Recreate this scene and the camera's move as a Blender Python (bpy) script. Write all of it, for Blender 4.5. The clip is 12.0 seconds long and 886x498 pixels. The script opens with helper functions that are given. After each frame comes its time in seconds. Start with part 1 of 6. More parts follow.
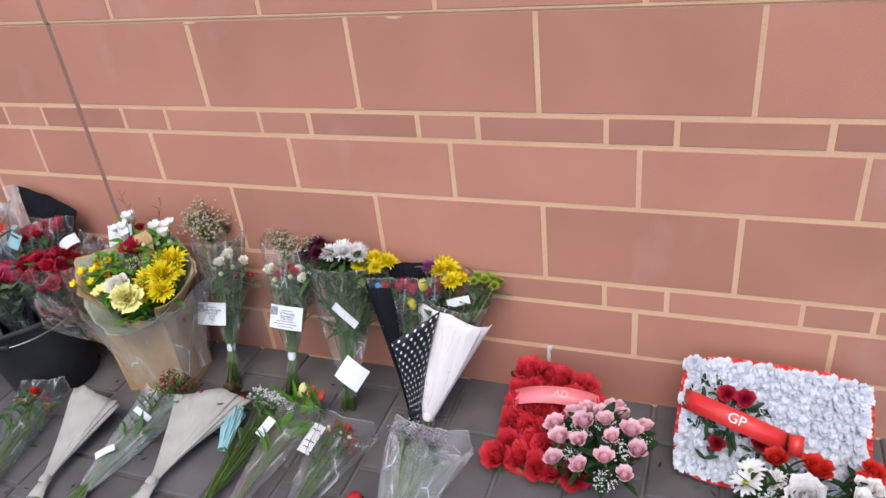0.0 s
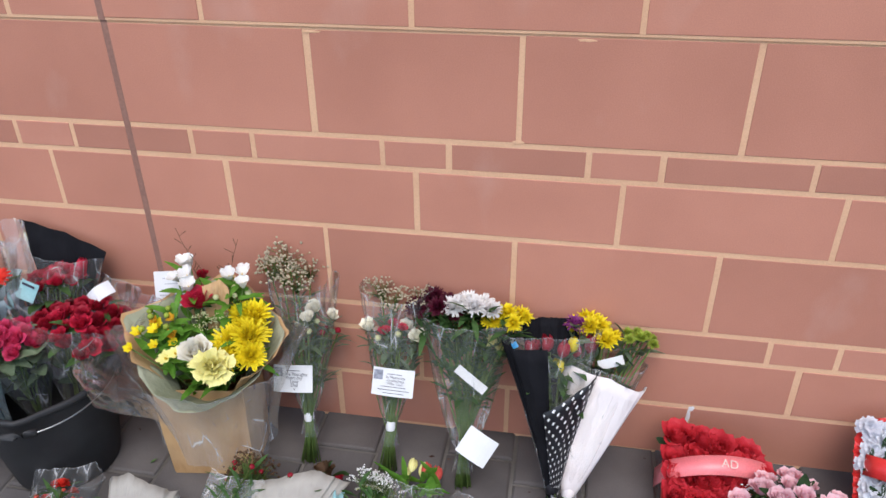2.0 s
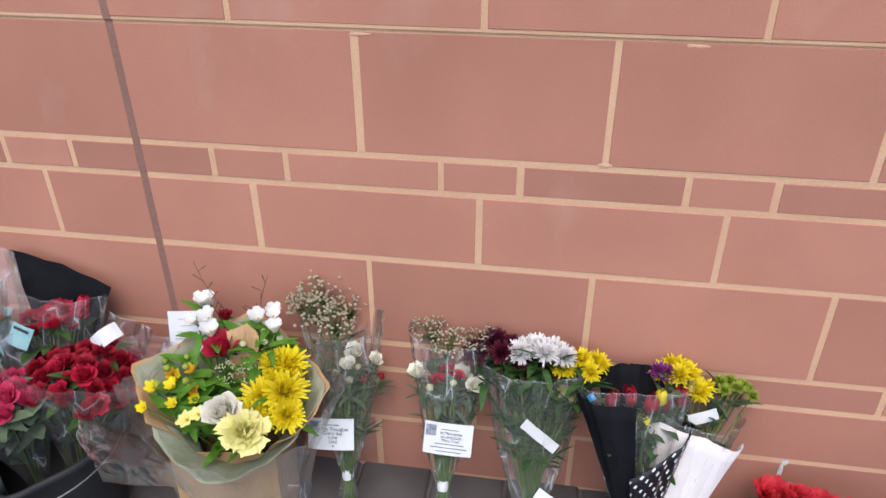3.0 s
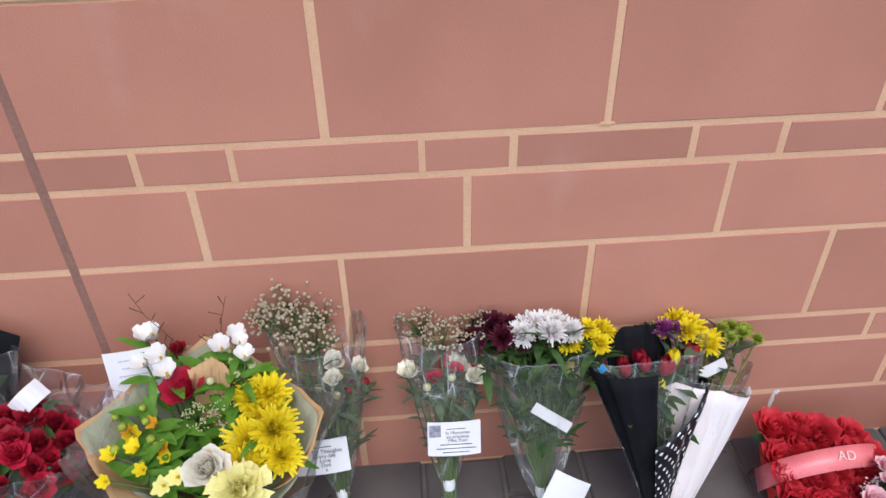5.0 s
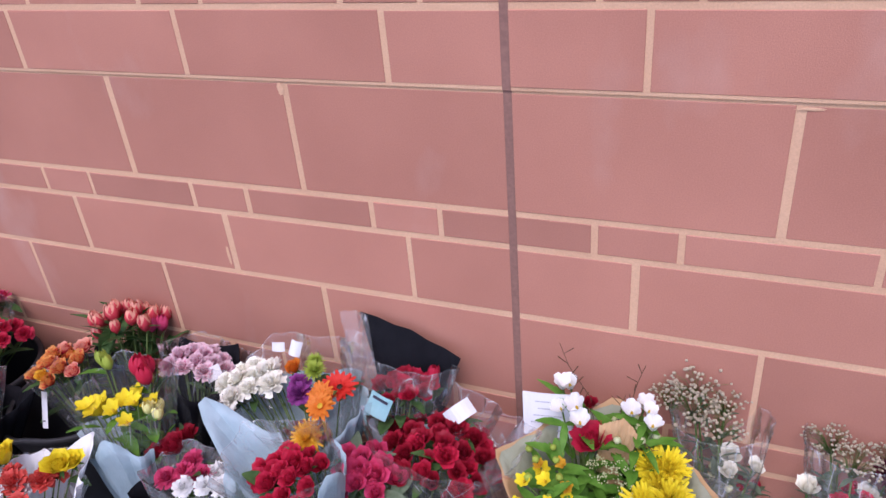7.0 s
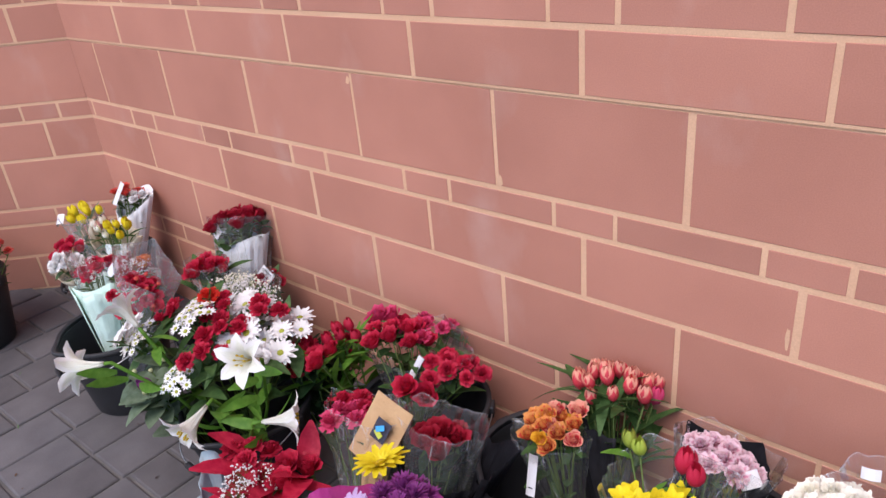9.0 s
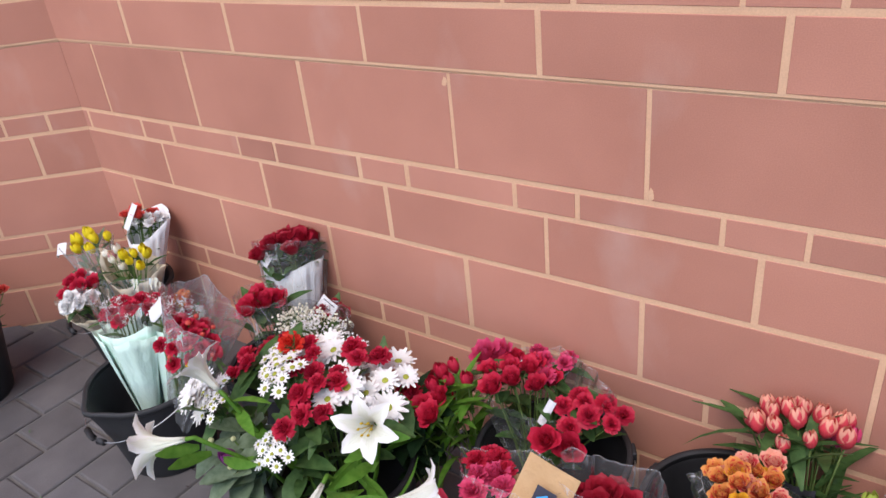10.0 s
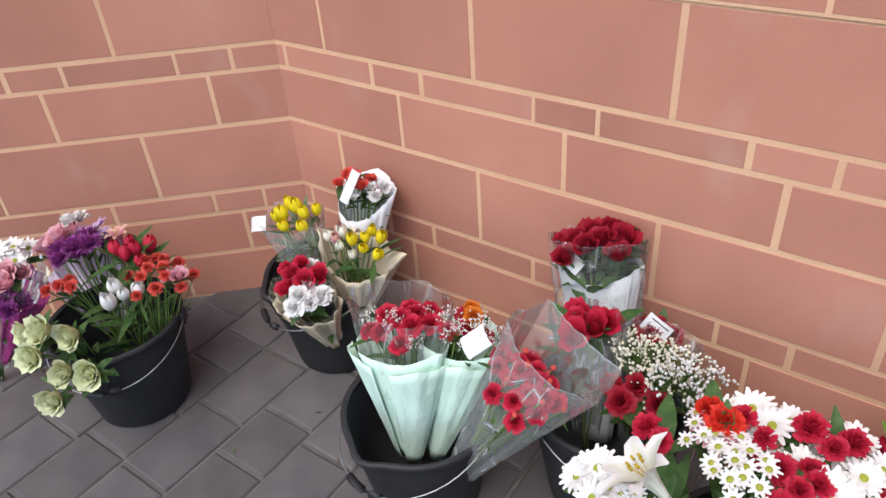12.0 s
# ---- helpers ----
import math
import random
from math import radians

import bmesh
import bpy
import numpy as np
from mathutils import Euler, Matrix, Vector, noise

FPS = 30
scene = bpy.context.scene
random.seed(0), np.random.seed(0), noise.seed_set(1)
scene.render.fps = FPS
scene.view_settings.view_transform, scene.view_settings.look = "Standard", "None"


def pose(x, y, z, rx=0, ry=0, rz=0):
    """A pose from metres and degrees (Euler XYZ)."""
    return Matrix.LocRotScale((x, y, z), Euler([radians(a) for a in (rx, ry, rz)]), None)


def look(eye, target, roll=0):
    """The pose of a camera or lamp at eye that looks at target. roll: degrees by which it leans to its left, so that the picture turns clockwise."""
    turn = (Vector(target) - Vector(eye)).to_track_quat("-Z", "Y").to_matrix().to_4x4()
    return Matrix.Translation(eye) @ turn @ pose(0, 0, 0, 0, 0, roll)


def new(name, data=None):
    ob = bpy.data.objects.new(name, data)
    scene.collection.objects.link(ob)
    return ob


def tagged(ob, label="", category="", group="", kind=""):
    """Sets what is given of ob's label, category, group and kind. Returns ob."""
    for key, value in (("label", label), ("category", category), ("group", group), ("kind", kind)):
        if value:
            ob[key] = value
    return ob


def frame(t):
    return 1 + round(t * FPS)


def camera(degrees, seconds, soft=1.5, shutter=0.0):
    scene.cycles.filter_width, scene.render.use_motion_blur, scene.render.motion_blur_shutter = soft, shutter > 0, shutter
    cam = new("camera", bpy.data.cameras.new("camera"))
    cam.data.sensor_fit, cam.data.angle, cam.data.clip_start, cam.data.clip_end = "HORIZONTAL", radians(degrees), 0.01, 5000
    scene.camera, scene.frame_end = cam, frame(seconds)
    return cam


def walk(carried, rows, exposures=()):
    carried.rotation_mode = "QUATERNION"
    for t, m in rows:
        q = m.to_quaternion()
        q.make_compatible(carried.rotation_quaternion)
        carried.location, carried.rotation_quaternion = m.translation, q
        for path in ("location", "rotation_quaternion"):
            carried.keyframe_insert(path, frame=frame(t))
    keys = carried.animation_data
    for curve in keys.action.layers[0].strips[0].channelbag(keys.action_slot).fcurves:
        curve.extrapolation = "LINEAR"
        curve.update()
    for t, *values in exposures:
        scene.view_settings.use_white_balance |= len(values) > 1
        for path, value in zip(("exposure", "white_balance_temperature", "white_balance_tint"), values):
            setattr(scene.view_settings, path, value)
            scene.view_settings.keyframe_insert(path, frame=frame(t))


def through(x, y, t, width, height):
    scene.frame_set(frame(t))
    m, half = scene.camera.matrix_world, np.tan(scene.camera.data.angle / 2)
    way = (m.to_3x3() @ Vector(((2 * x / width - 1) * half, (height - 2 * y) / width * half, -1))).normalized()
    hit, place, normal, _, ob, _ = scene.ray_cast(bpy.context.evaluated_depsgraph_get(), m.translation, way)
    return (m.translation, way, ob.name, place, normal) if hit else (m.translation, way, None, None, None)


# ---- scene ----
cam = camera(62.33, 12.0)
# seconds, place, heading (left of +y), pitch and roll
ROWS = [
    (0, 1.718, -1.545, 1.400, 22.68, -29.97, -6.88),
    (0.5, 1.517, -1.477, 1.407, 25.00, -30.89, -4.86),
    (1, 1.325, -1.431, 1.347, 22.73, -27.41, -0.31),
    (1.5, 1.191, -1.400, 1.374, 16.20, -28.61, 1.28),
    (2, 0.996, -1.459, 1.385, 10.24, -29.50, -0.57),
    (2.5, 0.885, -1.402, 1.364, 6.62, -31.74, 0.85),
    (3, 0.800, -1.231, 1.354, 9.10, -30.49, -0.24),
    (3.2, 0.799, -1.150, 1.371, 9.58, -32.78, -1.07),
    (4.8, 0.526, -1.052, 1.353, -5.35, -36.20, -1.25),
    (5, 0.560, -1.032, 1.357, -3.89, -36.61, -1.04),
    (5.5, 0.586, -1.016, 1.356, -1.62, -36.89, -1.51),
    (6, 0.582, -1.004, 1.376, 8.97, -36.39, -5.38),
    (6.5, 0.515, -1.035, 1.390, 18.51, -33.68, -5.43),
    (7, 0.373, -1.151, 1.425, 24.42, -29.24, -5.30),
    (7.5, 0.195, -1.301, 1.481, 33.27, -27.29, -8.66),
    (7.7, 0.138, -1.343, 1.456, 33.25, -27.35, -5.88),
    (9.3, -0.541, -1.245, 1.450, 43.06, -26.33, -6.03),
    (9.5, -0.642, -1.288, 1.468, 38.72, -26.32, -5.88),
    (10, -0.880, -1.279, 1.451, 37.63, -28.01, -6.43),
    (10.5, -1.115, -1.211, 1.473, 40.03, -29.39, -4.31),
    (11, -1.364, -1.318, 1.467, 33.90, -28.46, -3.78),
    (11.5, -1.592, -1.388, 1.483, 33.65, -35.19, -5.53),
    (12, -1.830, -1.301, 1.454, 38.02, -34.84, -4.71),
]


def heading(x, y, z, yaw, pitch, roll):
    yaw, pitch = radians(yaw), radians(pitch)
    ahead = Vector((-math.sin(yaw) * math.cos(pitch), math.cos(yaw) * math.cos(pitch), math.sin(pitch)))
    return look(Vector((x, y, z)), Vector((x, y, z)) + ahead, roll)


walk(cam, [(t, heading(*row)) for t, *row in ROWS],
     [(0.0, 0.95, 6500, 9), (3.2, 0.93, 6480, 10), (5.0, 0.88, 6400, 11), (5.5, 0.87, 6420, 11), (6.5, 0.93, 6250, 18), (7.5, 0.95, 5900, 31), (9.3, 1.02, 6500, 16), (10.5, 1.02, 6500, 14), (11.5, 0.97, 6550, 12), (12.0, 1.09, 6600, 8)])

# ---- world, sun and exposure ----
world = bpy.data.worlds.new("sky")
scene.world = world
world.use_nodes = True
wn = world.node_tree
sky = wn.nodes.new("ShaderNodeTexSky")
sky.sky_type = "NISHITA"
sky.sun_disc = False
sky.sun_elevation, sky.sun_rotation = radians(52), radians(200)
wn.nodes["Background"].inputs["Strength"].default_value = 0.13
wn.links.new(sky.outputs[0], wn.nodes["Background"].inputs["Color"])
sun = new("sun", bpy.data.lights.new("sun", "SUN"))
sun.data.energy, sun.data.angle, sun.data.color = 1.3, radians(40), (1.0, 0.93, 0.86)
sun.matrix_world = look((1.0, -3.0, 5.2), (0, 0, 0))


# ---- materials ----
def lin(c):
    return tuple(((v / 255 + 0.055) / 1.055) ** 2.4 if v > 10 else v / 255 / 12.92 for v in c)


def rgba(c, k=1.0):
    return (*[min(1.0, v * k) for v in c], 1.0)


def material(name):
    m = bpy.data.materials.new(name)
    m.use_nodes = True
    return m, m.node_tree.nodes, m.node_tree.links, m.node_tree.nodes["Principled BSDF"]


def tex(nodes, links, kind, scale, detail=3.0, source="Object", stretch=None):
    co = nodes.new("ShaderNodeNewGeometry" if source == "Position" else "ShaderNodeTexCoord")
    t = nodes.new(kind)
    t.inputs["Scale"].default_value = scale
    if "Detail" in t.inputs:
        t.inputs["Detail"].default_value = detail
    if stretch:
        mp = nodes.new("ShaderNodeMapping")
        mp.inputs["Scale"].default_value = stretch
        links.new(co.outputs[source], mp.inputs[0])
        links.new(mp.outputs[0], t.inputs["Vector"])
    else:
        links.new(co.outputs[source], t.inputs["Vector"])
    return t


def ramp(nodes, links, value, *stops):
    r = nodes.new("ShaderNodeValToRGB")
    while len(r.color_ramp.elements) < len(stops):
        r.color_ramp.elements.new(0.5)
    for e, (p, c) in zip(r.color_ramp.elements, stops):
        e.position, e.color = p, c
    links.new(value, r.inputs[0])
    return r.outputs[0]


def mixed(nodes, links, a, b, fac, mode="MIX"):
    m = nodes.new("ShaderNodeMix")
    m.data_type, m.blend_type = "RGBA", mode
    for v, k in ((fac, 0), (a, 6), (b, 7)):
        if hasattr(v, "is_linked"):
            links.new(v, m.inputs[k])
        else:
            m.inputs[k].default_value = v
    return m.outputs[2]


def bump(nodes, links, height, strength, distance, bsdf):
    b = nodes.new("ShaderNodeBump")
    b.inputs["Strength"].default_value, b.inputs["Distance"].default_value = strength, distance
    links.new(height, b.inputs["Height"])
    links.new(b.outputs[0], bsdf.inputs["Normal"])
    return b


def stone_material(name, base, spread=0.06):
    """Smooth moulded sandstone: a piece's own tone, cloudy stains, a fine sandy grain."""
    m, n, l, p = material(name)
    info = n.new("ShaderNodeObjectInfo")
    tone = ramp(n, l, info.outputs["Random"], (0, rgba(base, 1 - spread)), (0.5, rgba(base)), (1, rgba((base[0] * (1 + spread), base[1] * (1 + spread * 1.2), base[2] * (1 + spread * 1.3)))))
    cloud = tex(n, l, "ShaderNodeTexNoise", 3.2, 7.0, "Position")
    c = mixed(n, l, tone, ramp(n, l, cloud.outputs["Fac"], (0.3, (0.86, 0.84, 0.83, 1)), (0.7, (1.08, 1.1, 1.1, 1))), 0.8, "MULTIPLY")
    grain = tex(n, l, "ShaderNodeTexNoise", 420.0, 3.0)
    c = mixed(n, l, c, ramp(n, l, grain.outputs["Fac"], (0.3, (0.78, 0.76, 0.76, 1)), (0.7, (1.15, 1.15, 1.15, 1))), 0.35, "MULTIPLY")
    scuff = tex(n, l, "ShaderNodeTexNoise", 4.0, 9.0, "Position", (1.0, 1.0, 0.6))
    c = mixed(n, l, c, (0.62, 0.46, 0.40, 1), ramp(n, l, scuff.outputs["Fac"], (0.60, (0, 0, 0, 1)), (0.78, (0.3, 0.3, 0.3, 1))))
    l.new(c, p.inputs["Base Color"])
    p.inputs["Roughness"].default_value = 0.88
    bump(n, l, grain.outputs["Fac"], 0.25, 0.002, p)
    return m


def rough_material(name, a, b, scale, fine, rough=0.9, relief=0.4, depth=0.003, random_tone=0.0, metal=0.0, speck=0.7):
    m, n, l, p = material(name)
    t = tex(n, l, "ShaderNodeTexNoise", scale, 6.0)
    c = ramp(n, l, t.outputs["Fac"], (0.3, rgba(a)), (0.7, rgba(b)))
    g = tex(n, l, "ShaderNodeTexNoise", fine, 3.0)
    c = mixed(n, l, c, ramp(n, l, g.outputs["Fac"], (0.3, (0.8, 0.8, 0.8, 1)), (0.7, (1.15, 1.15, 1.15, 1))), speck, "MULTIPLY")
    if random_tone:
        info = n.new("ShaderNodeObjectInfo")
        lo, hi = 1 - random_tone, 1 + random_tone
        c = mixed(n, l, c, ramp(n, l, info.outputs["Random"], (0, (lo * 1.03, lo, lo, 1)), (1, (hi, hi, hi * 1.02, 1))), 1.0, "MULTIPLY")
    l.new(c, p.inputs["Base Color"])
    p.inputs["Roughness"].default_value, p.inputs["Metallic"].default_value = rough, metal
    bump(n, l, g.outputs["Fac"], relief, depth, p)
    return m


def petal_material(name, a, b, rough=0.55, scale=55.0, through=0.38, tip=None):
    """Petals and leaves: two tones in soft patches, fine veins along each blade, a tone of each flower's own, a little
    light through; tip: a second colour that the petal takes on along its edge."""
    m, n, l, p = material(name)
    t = tex(n, l, "ShaderNodeTexNoise", scale, 3.0)
    c = ramp(n, l, t.outputs["Fac"], (0.32, rgba(a)), (0.68, rgba(b)))
    vein = tex(n, l, "ShaderNodeTexNoise", 1.0, 2.0, "UV", (26.0, 1.5, 1.0))
    c = mixed(n, l, c, ramp(n, l, vein.outputs["Fac"], (0.3, (0.84, 0.83, 0.84, 1)), (0.7, (1.08, 1.08, 1.06, 1))), 0.8, "MULTIPLY")
    if tip:
        co = n.new("ShaderNodeTexCoord")
        sep = n.new("ShaderNodeSeparateXYZ")
        l.new(co.outputs["UV"], sep.inputs[0])
        off = n.new("ShaderNodeMath")
        off.operation = "SUBTRACT"
        off.inputs[1].default_value = 0.5
        l.new(sep.outputs[0], off.inputs[0])
        side = n.new("ShaderNodeMath")
        side.operation = "ABSOLUTE"
        l.new(off.outputs[0], side.inputs[0])
        edge = n.new("ShaderNodeMath")
        edge.operation = "MULTIPLY_ADD"
        edge.inputs[1].default_value = 0.9
        l.new(side.outputs[0], edge.inputs[0])
        l.new(sep.outputs[1], edge.inputs[2])
        c = mixed(n, l, c, rgba(tip), ramp(n, l, edge.outputs[0], (0.85, (0, 0, 0, 1)), (1.35, (0.8, 0.8, 0.8, 1))))
    info = n.new("ShaderNodeObjectInfo")
    c = mixed(n, l, c, ramp(n, l, info.outputs["Random"], (0, (0.91, 0.89, 0.90, 1)), (1, (1.08, 1.08, 1.07, 1))), 1.0, "MULTIPLY")
    l.new(c, p.inputs["Base Color"])
    p.inputs["Roughness"].default_value = rough
    p.inputs["Specular IOR Level"].default_value = 0.3
    v = tex(n, l, "ShaderNodeTexNoise", 240.0, 2.0)
    bump(n, l, v.outputs["Fac"], 0.15, 0.001, p)
    tr = n.new("ShaderNodeBsdfTranslucent")
    l.new(c, tr.inputs["Color"])
    mx = n.new("ShaderNodeMixShader")
    mx.inputs[0].default_value = through
    l.new(p.outputs[0], mx.inputs[1])
    l.new(tr.outputs[0], mx.inputs[2])
    l.new(mx.outputs[0], n["Material Output"].inputs[0])
    return m


def film_material(name, haze=0.05, tint=(1, 1, 1), gloss=0.55, rough=0.14):
    """Clear florist's film: lets nearly all light through, mirrors the sky on its crumpled facets; white glints along
    creases and the cut edge are painted in.
    """
    m, n, l, p = material(name)
    n.remove(p)
    clear, shine, glint_milk = n.new("ShaderNodeBsdfTransparent"), n.new("ShaderNodeBsdfGlossy"), n.new("ShaderNodeBsdfDiffuse")
    clear.inputs[0].default_value = (*[0.99 * v for v in tint], 1)
    shine.inputs["Roughness"].default_value = rough
    glint_milk.inputs[0].default_value = (0.8, 0.82, 0.84, 1)
    soft = tex(n, l, "ShaderNodeTexNoise", 15.0, 1.5, stretch=(1, 1, 0.4))
    soft.inputs["Distortion"].default_value = 1.2
    b = n.new("ShaderNodeBump")
    b.inputs["Strength"].default_value, b.inputs["Distance"].default_value = 0.55, 0.03
    l.new(soft.outputs["Fac"], b.inputs["Height"])
    l.new(b.outputs[0], shine.inputs["Normal"])
    crease = tex(n, l, "ShaderNodeTexVoronoi", 24.0, stretch=(1, 1, 0.25))
    crease.feature = "DISTANCE_TO_EDGE"
    patch = tex(n, l, "ShaderNodeTexNoise", 13.0, 2.0)
    # glints painted as diffuse white along the creases, in patches
    lines = ramp(n, l, crease.outputs["Distance"], (0.0, (0.5, 0.5, 0.5, 1)), (0.016, (0.10, 0.10, 0.10, 1)), (0.06, (0, 0, 0, 1)))
    lines = mixed(n, l, lines, ramp(n, l, patch.outputs["Fac"], (0.50, (0, 0, 0, 1)), (0.60, (1, 1, 1, 1))), 1.0, "MULTIPLY")
    lines = mixed(n, l, lines, (haze, haze, haze, 1), 1.0, "ADD")
    co = n.new("ShaderNodeTexCoord")
    sep = n.new("ShaderNodeSeparateXYZ")
    l.new(co.outputs["UV"], sep.inputs[0])
    # bright line of the cut edge, painted in the same way
    lines = mixed(n, l, lines, ramp(n, l, sep.outputs[1], (0.993, (0, 0, 0, 1)), (0.997, (0.22, 0.22, 0.22, 1))), 1.0, "ADD")
    fr = n.new("ShaderNodeFresnel")
    fr.inputs["IOR"].default_value = 1.45
    l.new(b.outputs[0], fr.inputs["Normal"])
    k = n.new("ShaderNodeMath")
    k.operation = "MULTIPLY"
    k.use_clamp = True
    k.inputs[1].default_value = gloss
    l.new(fr.outputs[0], k.inputs[0])
    m1, m2 = n.new("ShaderNodeMixShader"), n.new("ShaderNodeMixShader")
    l.new(lines, m1.inputs[0])
    l.new(clear.outputs[0], m1.inputs[1])
    l.new(glint_milk.outputs[0], m1.inputs[2])
    l.new(k.outputs[0], m2.inputs[0])
    l.new(m1.outputs[0], m2.inputs[1])
    l.new(shine.outputs[0], m2.inputs[2])
    l.new(m2.outputs[0], n["Material Output"].inputs[0])
    return m


def paper_material(name, a, b, rough=0.8, relief=0.5):
    """Wrapping paper with faint creases."""
    m, n, l, p = material(name)
    t = tex(n, l, "ShaderNodeTexNoise", 14.0, 4.0)
    l.new(ramp(n, l, t.outputs["Fac"], (0.3, rgba(a)), (0.7, rgba(b))), p.inputs["Base Color"])
    p.inputs["Roughness"].default_value = rough
    p.inputs["Specular IOR Level"].default_value = 0.08 if b[0] < 0.05 else 0.25
    v = tex(n, l, "ShaderNodeTexVoronoi", 20.0, stretch=(1, 1, 0.4))
    bump(n, l, v.outputs["Distance"], relief, 0.008, p)
    return m


def dotted_paper(name):
    """Black paper printed with rows of white diamonds."""
    m, n, l, p = material(name)
    uv = n.new("ShaderNodeTexCoord")
    sep = n.new("ShaderNodeSeparateXYZ")
    l.new(uv.outputs["UV"], sep.inputs[0])

    def op(kind, a, b=0.0):
        k = n.new("ShaderNodeMath")
        k.operation = kind
        for i, v in enumerate((a, b)):
            if hasattr(v, "is_linked"):
                l.new(v, k.inputs[i])
            else:
                k.inputs[i].default_value = v
        return k.outputs[0]
    v = op("MULTIPLY", sep.outputs[1], 18.0)
    row = op("FLOOR", v)
    u = op("ADD", op("MULTIPLY", sep.outputs[0], 11.0), op("MULTIPLY", op("MODULO", row, 2.0), 0.5))
    du = op("ABSOLUTE", op("SUBTRACT", op("FRACT", u), 0.5))
    dv = op("ABSOLUTE", op("SUBTRACT", op("FRACT", v), 0.5))
    dot = op("LESS_THAN", op("ADD", op("MULTIPLY", du, 1.5), dv), 0.30)
    l.new(mixed(n, l, (0.010, 0.010, 0.014, 1), (0.75, 0.75, 0.74, 1), dot), p.inputs["Base Color"])
    p.inputs["Roughness"].default_value = 0.35
    cr = tex(n, l, "ShaderNodeTexVoronoi", 22.0, stretch=(1, 1, 0.4))
    bump(n, l, cr.outputs["Distance"], 0.4, 0.006, p)
    return m


M = {}
M["stone"] = stone_material("pink sandstone block", (0.475, 0.205, 0.142), 0.075)
M["stone_thin"] = stone_material("pink sandstone thin course", (0.465, 0.203, 0.142), 0.12)
M["mortar"] = rough_material("buff mortar", (0.62, 0.365, 0.225), (0.69, 0.43, 0.27), 6.0, 300.0, 0.95, 0.35, 0.002, speck=0.35)
M["mastic"] = rough_material("brown mastic", (0.23, 0.115, 0.088), (0.29, 0.15, 0.115), 8.0, 120.0, 0.7, 0.2, 0.002)
M["paver"] = rough_material("grey concrete paver", (0.080, 0.074, 0.075), (0.125, 0.116, 0.115), 7.0, 330.0, 0.85, 0.5, 0.003, 0.16)
M["sand"] = rough_material("joint sand", (0.10, 0.094, 0.088), (0.17, 0.158, 0.148), 12.0, 400.0, 0.95, 0.6, 0.004)
M["ground"] = rough_material("grey paving far off", (0.10, 0.095, 0.095), (0.14, 0.13, 0.13), 2.0, 120.0, 0.9)
M["bucket"] = rough_material("black bucket plastic", (0.012, 0.012, 0.014), (0.020, 0.020, 0.023), 14.0, 260.0, 0.62, 0.12, 0.001)
M["wire"] = rough_material("galvanised wire", (0.34, 0.34, 0.35), (0.46, 0.46, 0.46), 40.0, 200.0, 0.35, 0.1, 0.001, 0.0, 1.0)
M["film"] = film_material("clear film", 0.045)
# stronger white haze stands in for sheen the film's reflections lack
M["film_hazy"] = film_material("hazy film", 0.15, rough=0.2)
M["film_pink"] = film_material("pink film", 0.05, (1.0, 0.85, 0.88))
PAPERS = dict(kraft=((0.44, 0.27, 0.13), (0.52, 0.34, 0.18)), white=((0.70, 0.71, 0.73), (0.77, 0.78, 0.79)), blush=((0.72, 0.66, 0.67), (0.78, 0.73, 0.73)),
              mint=((0.56, 0.76, 0.66), (0.64, 0.82, 0.73)), grey=((0.50, 0.53, 0.55), (0.60, 0.63, 0.65)), bluegrey=((0.28, 0.38, 0.42), (0.38, 0.48, 0.52)),
              black=((0.006, 0.006, 0.008), (0.012, 0.012, 0.015)), charcoal=((0.022, 0.022, 0.026), (0.036, 0.036, 0.042)), sage=((0.26, 0.28, 0.19), (0.34, 0.35, 0.26)),
              purple=((0.32, 0.022, 0.16), (0.42, 0.05, 0.23)), stonepaper=((0.34, 0.32, 0.29), (0.44, 0.42, 0.38)), cream=((0.62, 0.53, 0.38), (0.72, 0.64, 0.5)),
              lilac=((0.5, 0.42, 0.55), (0.6, 0.52, 0.64)), teal=((0.22, 0.42, 0.44), (0.3, 0.5, 0.52)))
for key, (a, b) in PAPERS.items():
    M[key] = paper_material(key + " paper", a, b, 0.72 if key == "black" else 0.45 if key == "purple" else 0.8)
M["dots"] = dotted_paper("dotted black paper")
M["card"] = rough_material("white card", (0.66, 0.66, 0.68), (0.69, 0.69, 0.70), 20.0, 200.0, 0.6, 0.05, 0.001, speck=0.1)
M["ink"] = rough_material("dark ink", (0.02, 0.02, 0.04), (0.03, 0.03, 0.05), 50.0, 200.0, 0.7, 0.1, 0.001)
M["photo"] = rough_material("grey print", (0.10, 0.11, 0.15), (0.35, 0.36, 0.42), 90.0, 300.0, 0.5, 0.1, 0.001)
M["faint"] = rough_material("faint pen", (0.30, 0.30, 0.34), (0.55, 0.55, 0.58), 160.0, 300.0, 0.7, 0.1, 0.001)
M["silver"] = rough_material("silver print", (0.58, 0.42, 0.36), (0.68, 0.52, 0.46), 50.0, 200.0, 0.4, 0.1, 0.001)
M["satin_red"] = rough_material("red satin ribbon", (0.60, 0.025, 0.025), (0.72, 0.05, 0.045), 10.0, 400.0, 0.32, 0.1, 0.001)
M["satin_pink"] = rough_material("pink satin ribbon", (0.72, 0.16, 0.18), (0.82, 0.25, 0.26), 10.0, 400.0, 0.32, 0.1, 0.001)
M["plastic_red"] = rough_material("red plastic", (0.38, 0.010, 0.014), (0.46, 0.018, 0.02), 12.0, 200.0, 0.35, 0.1, 0.001)
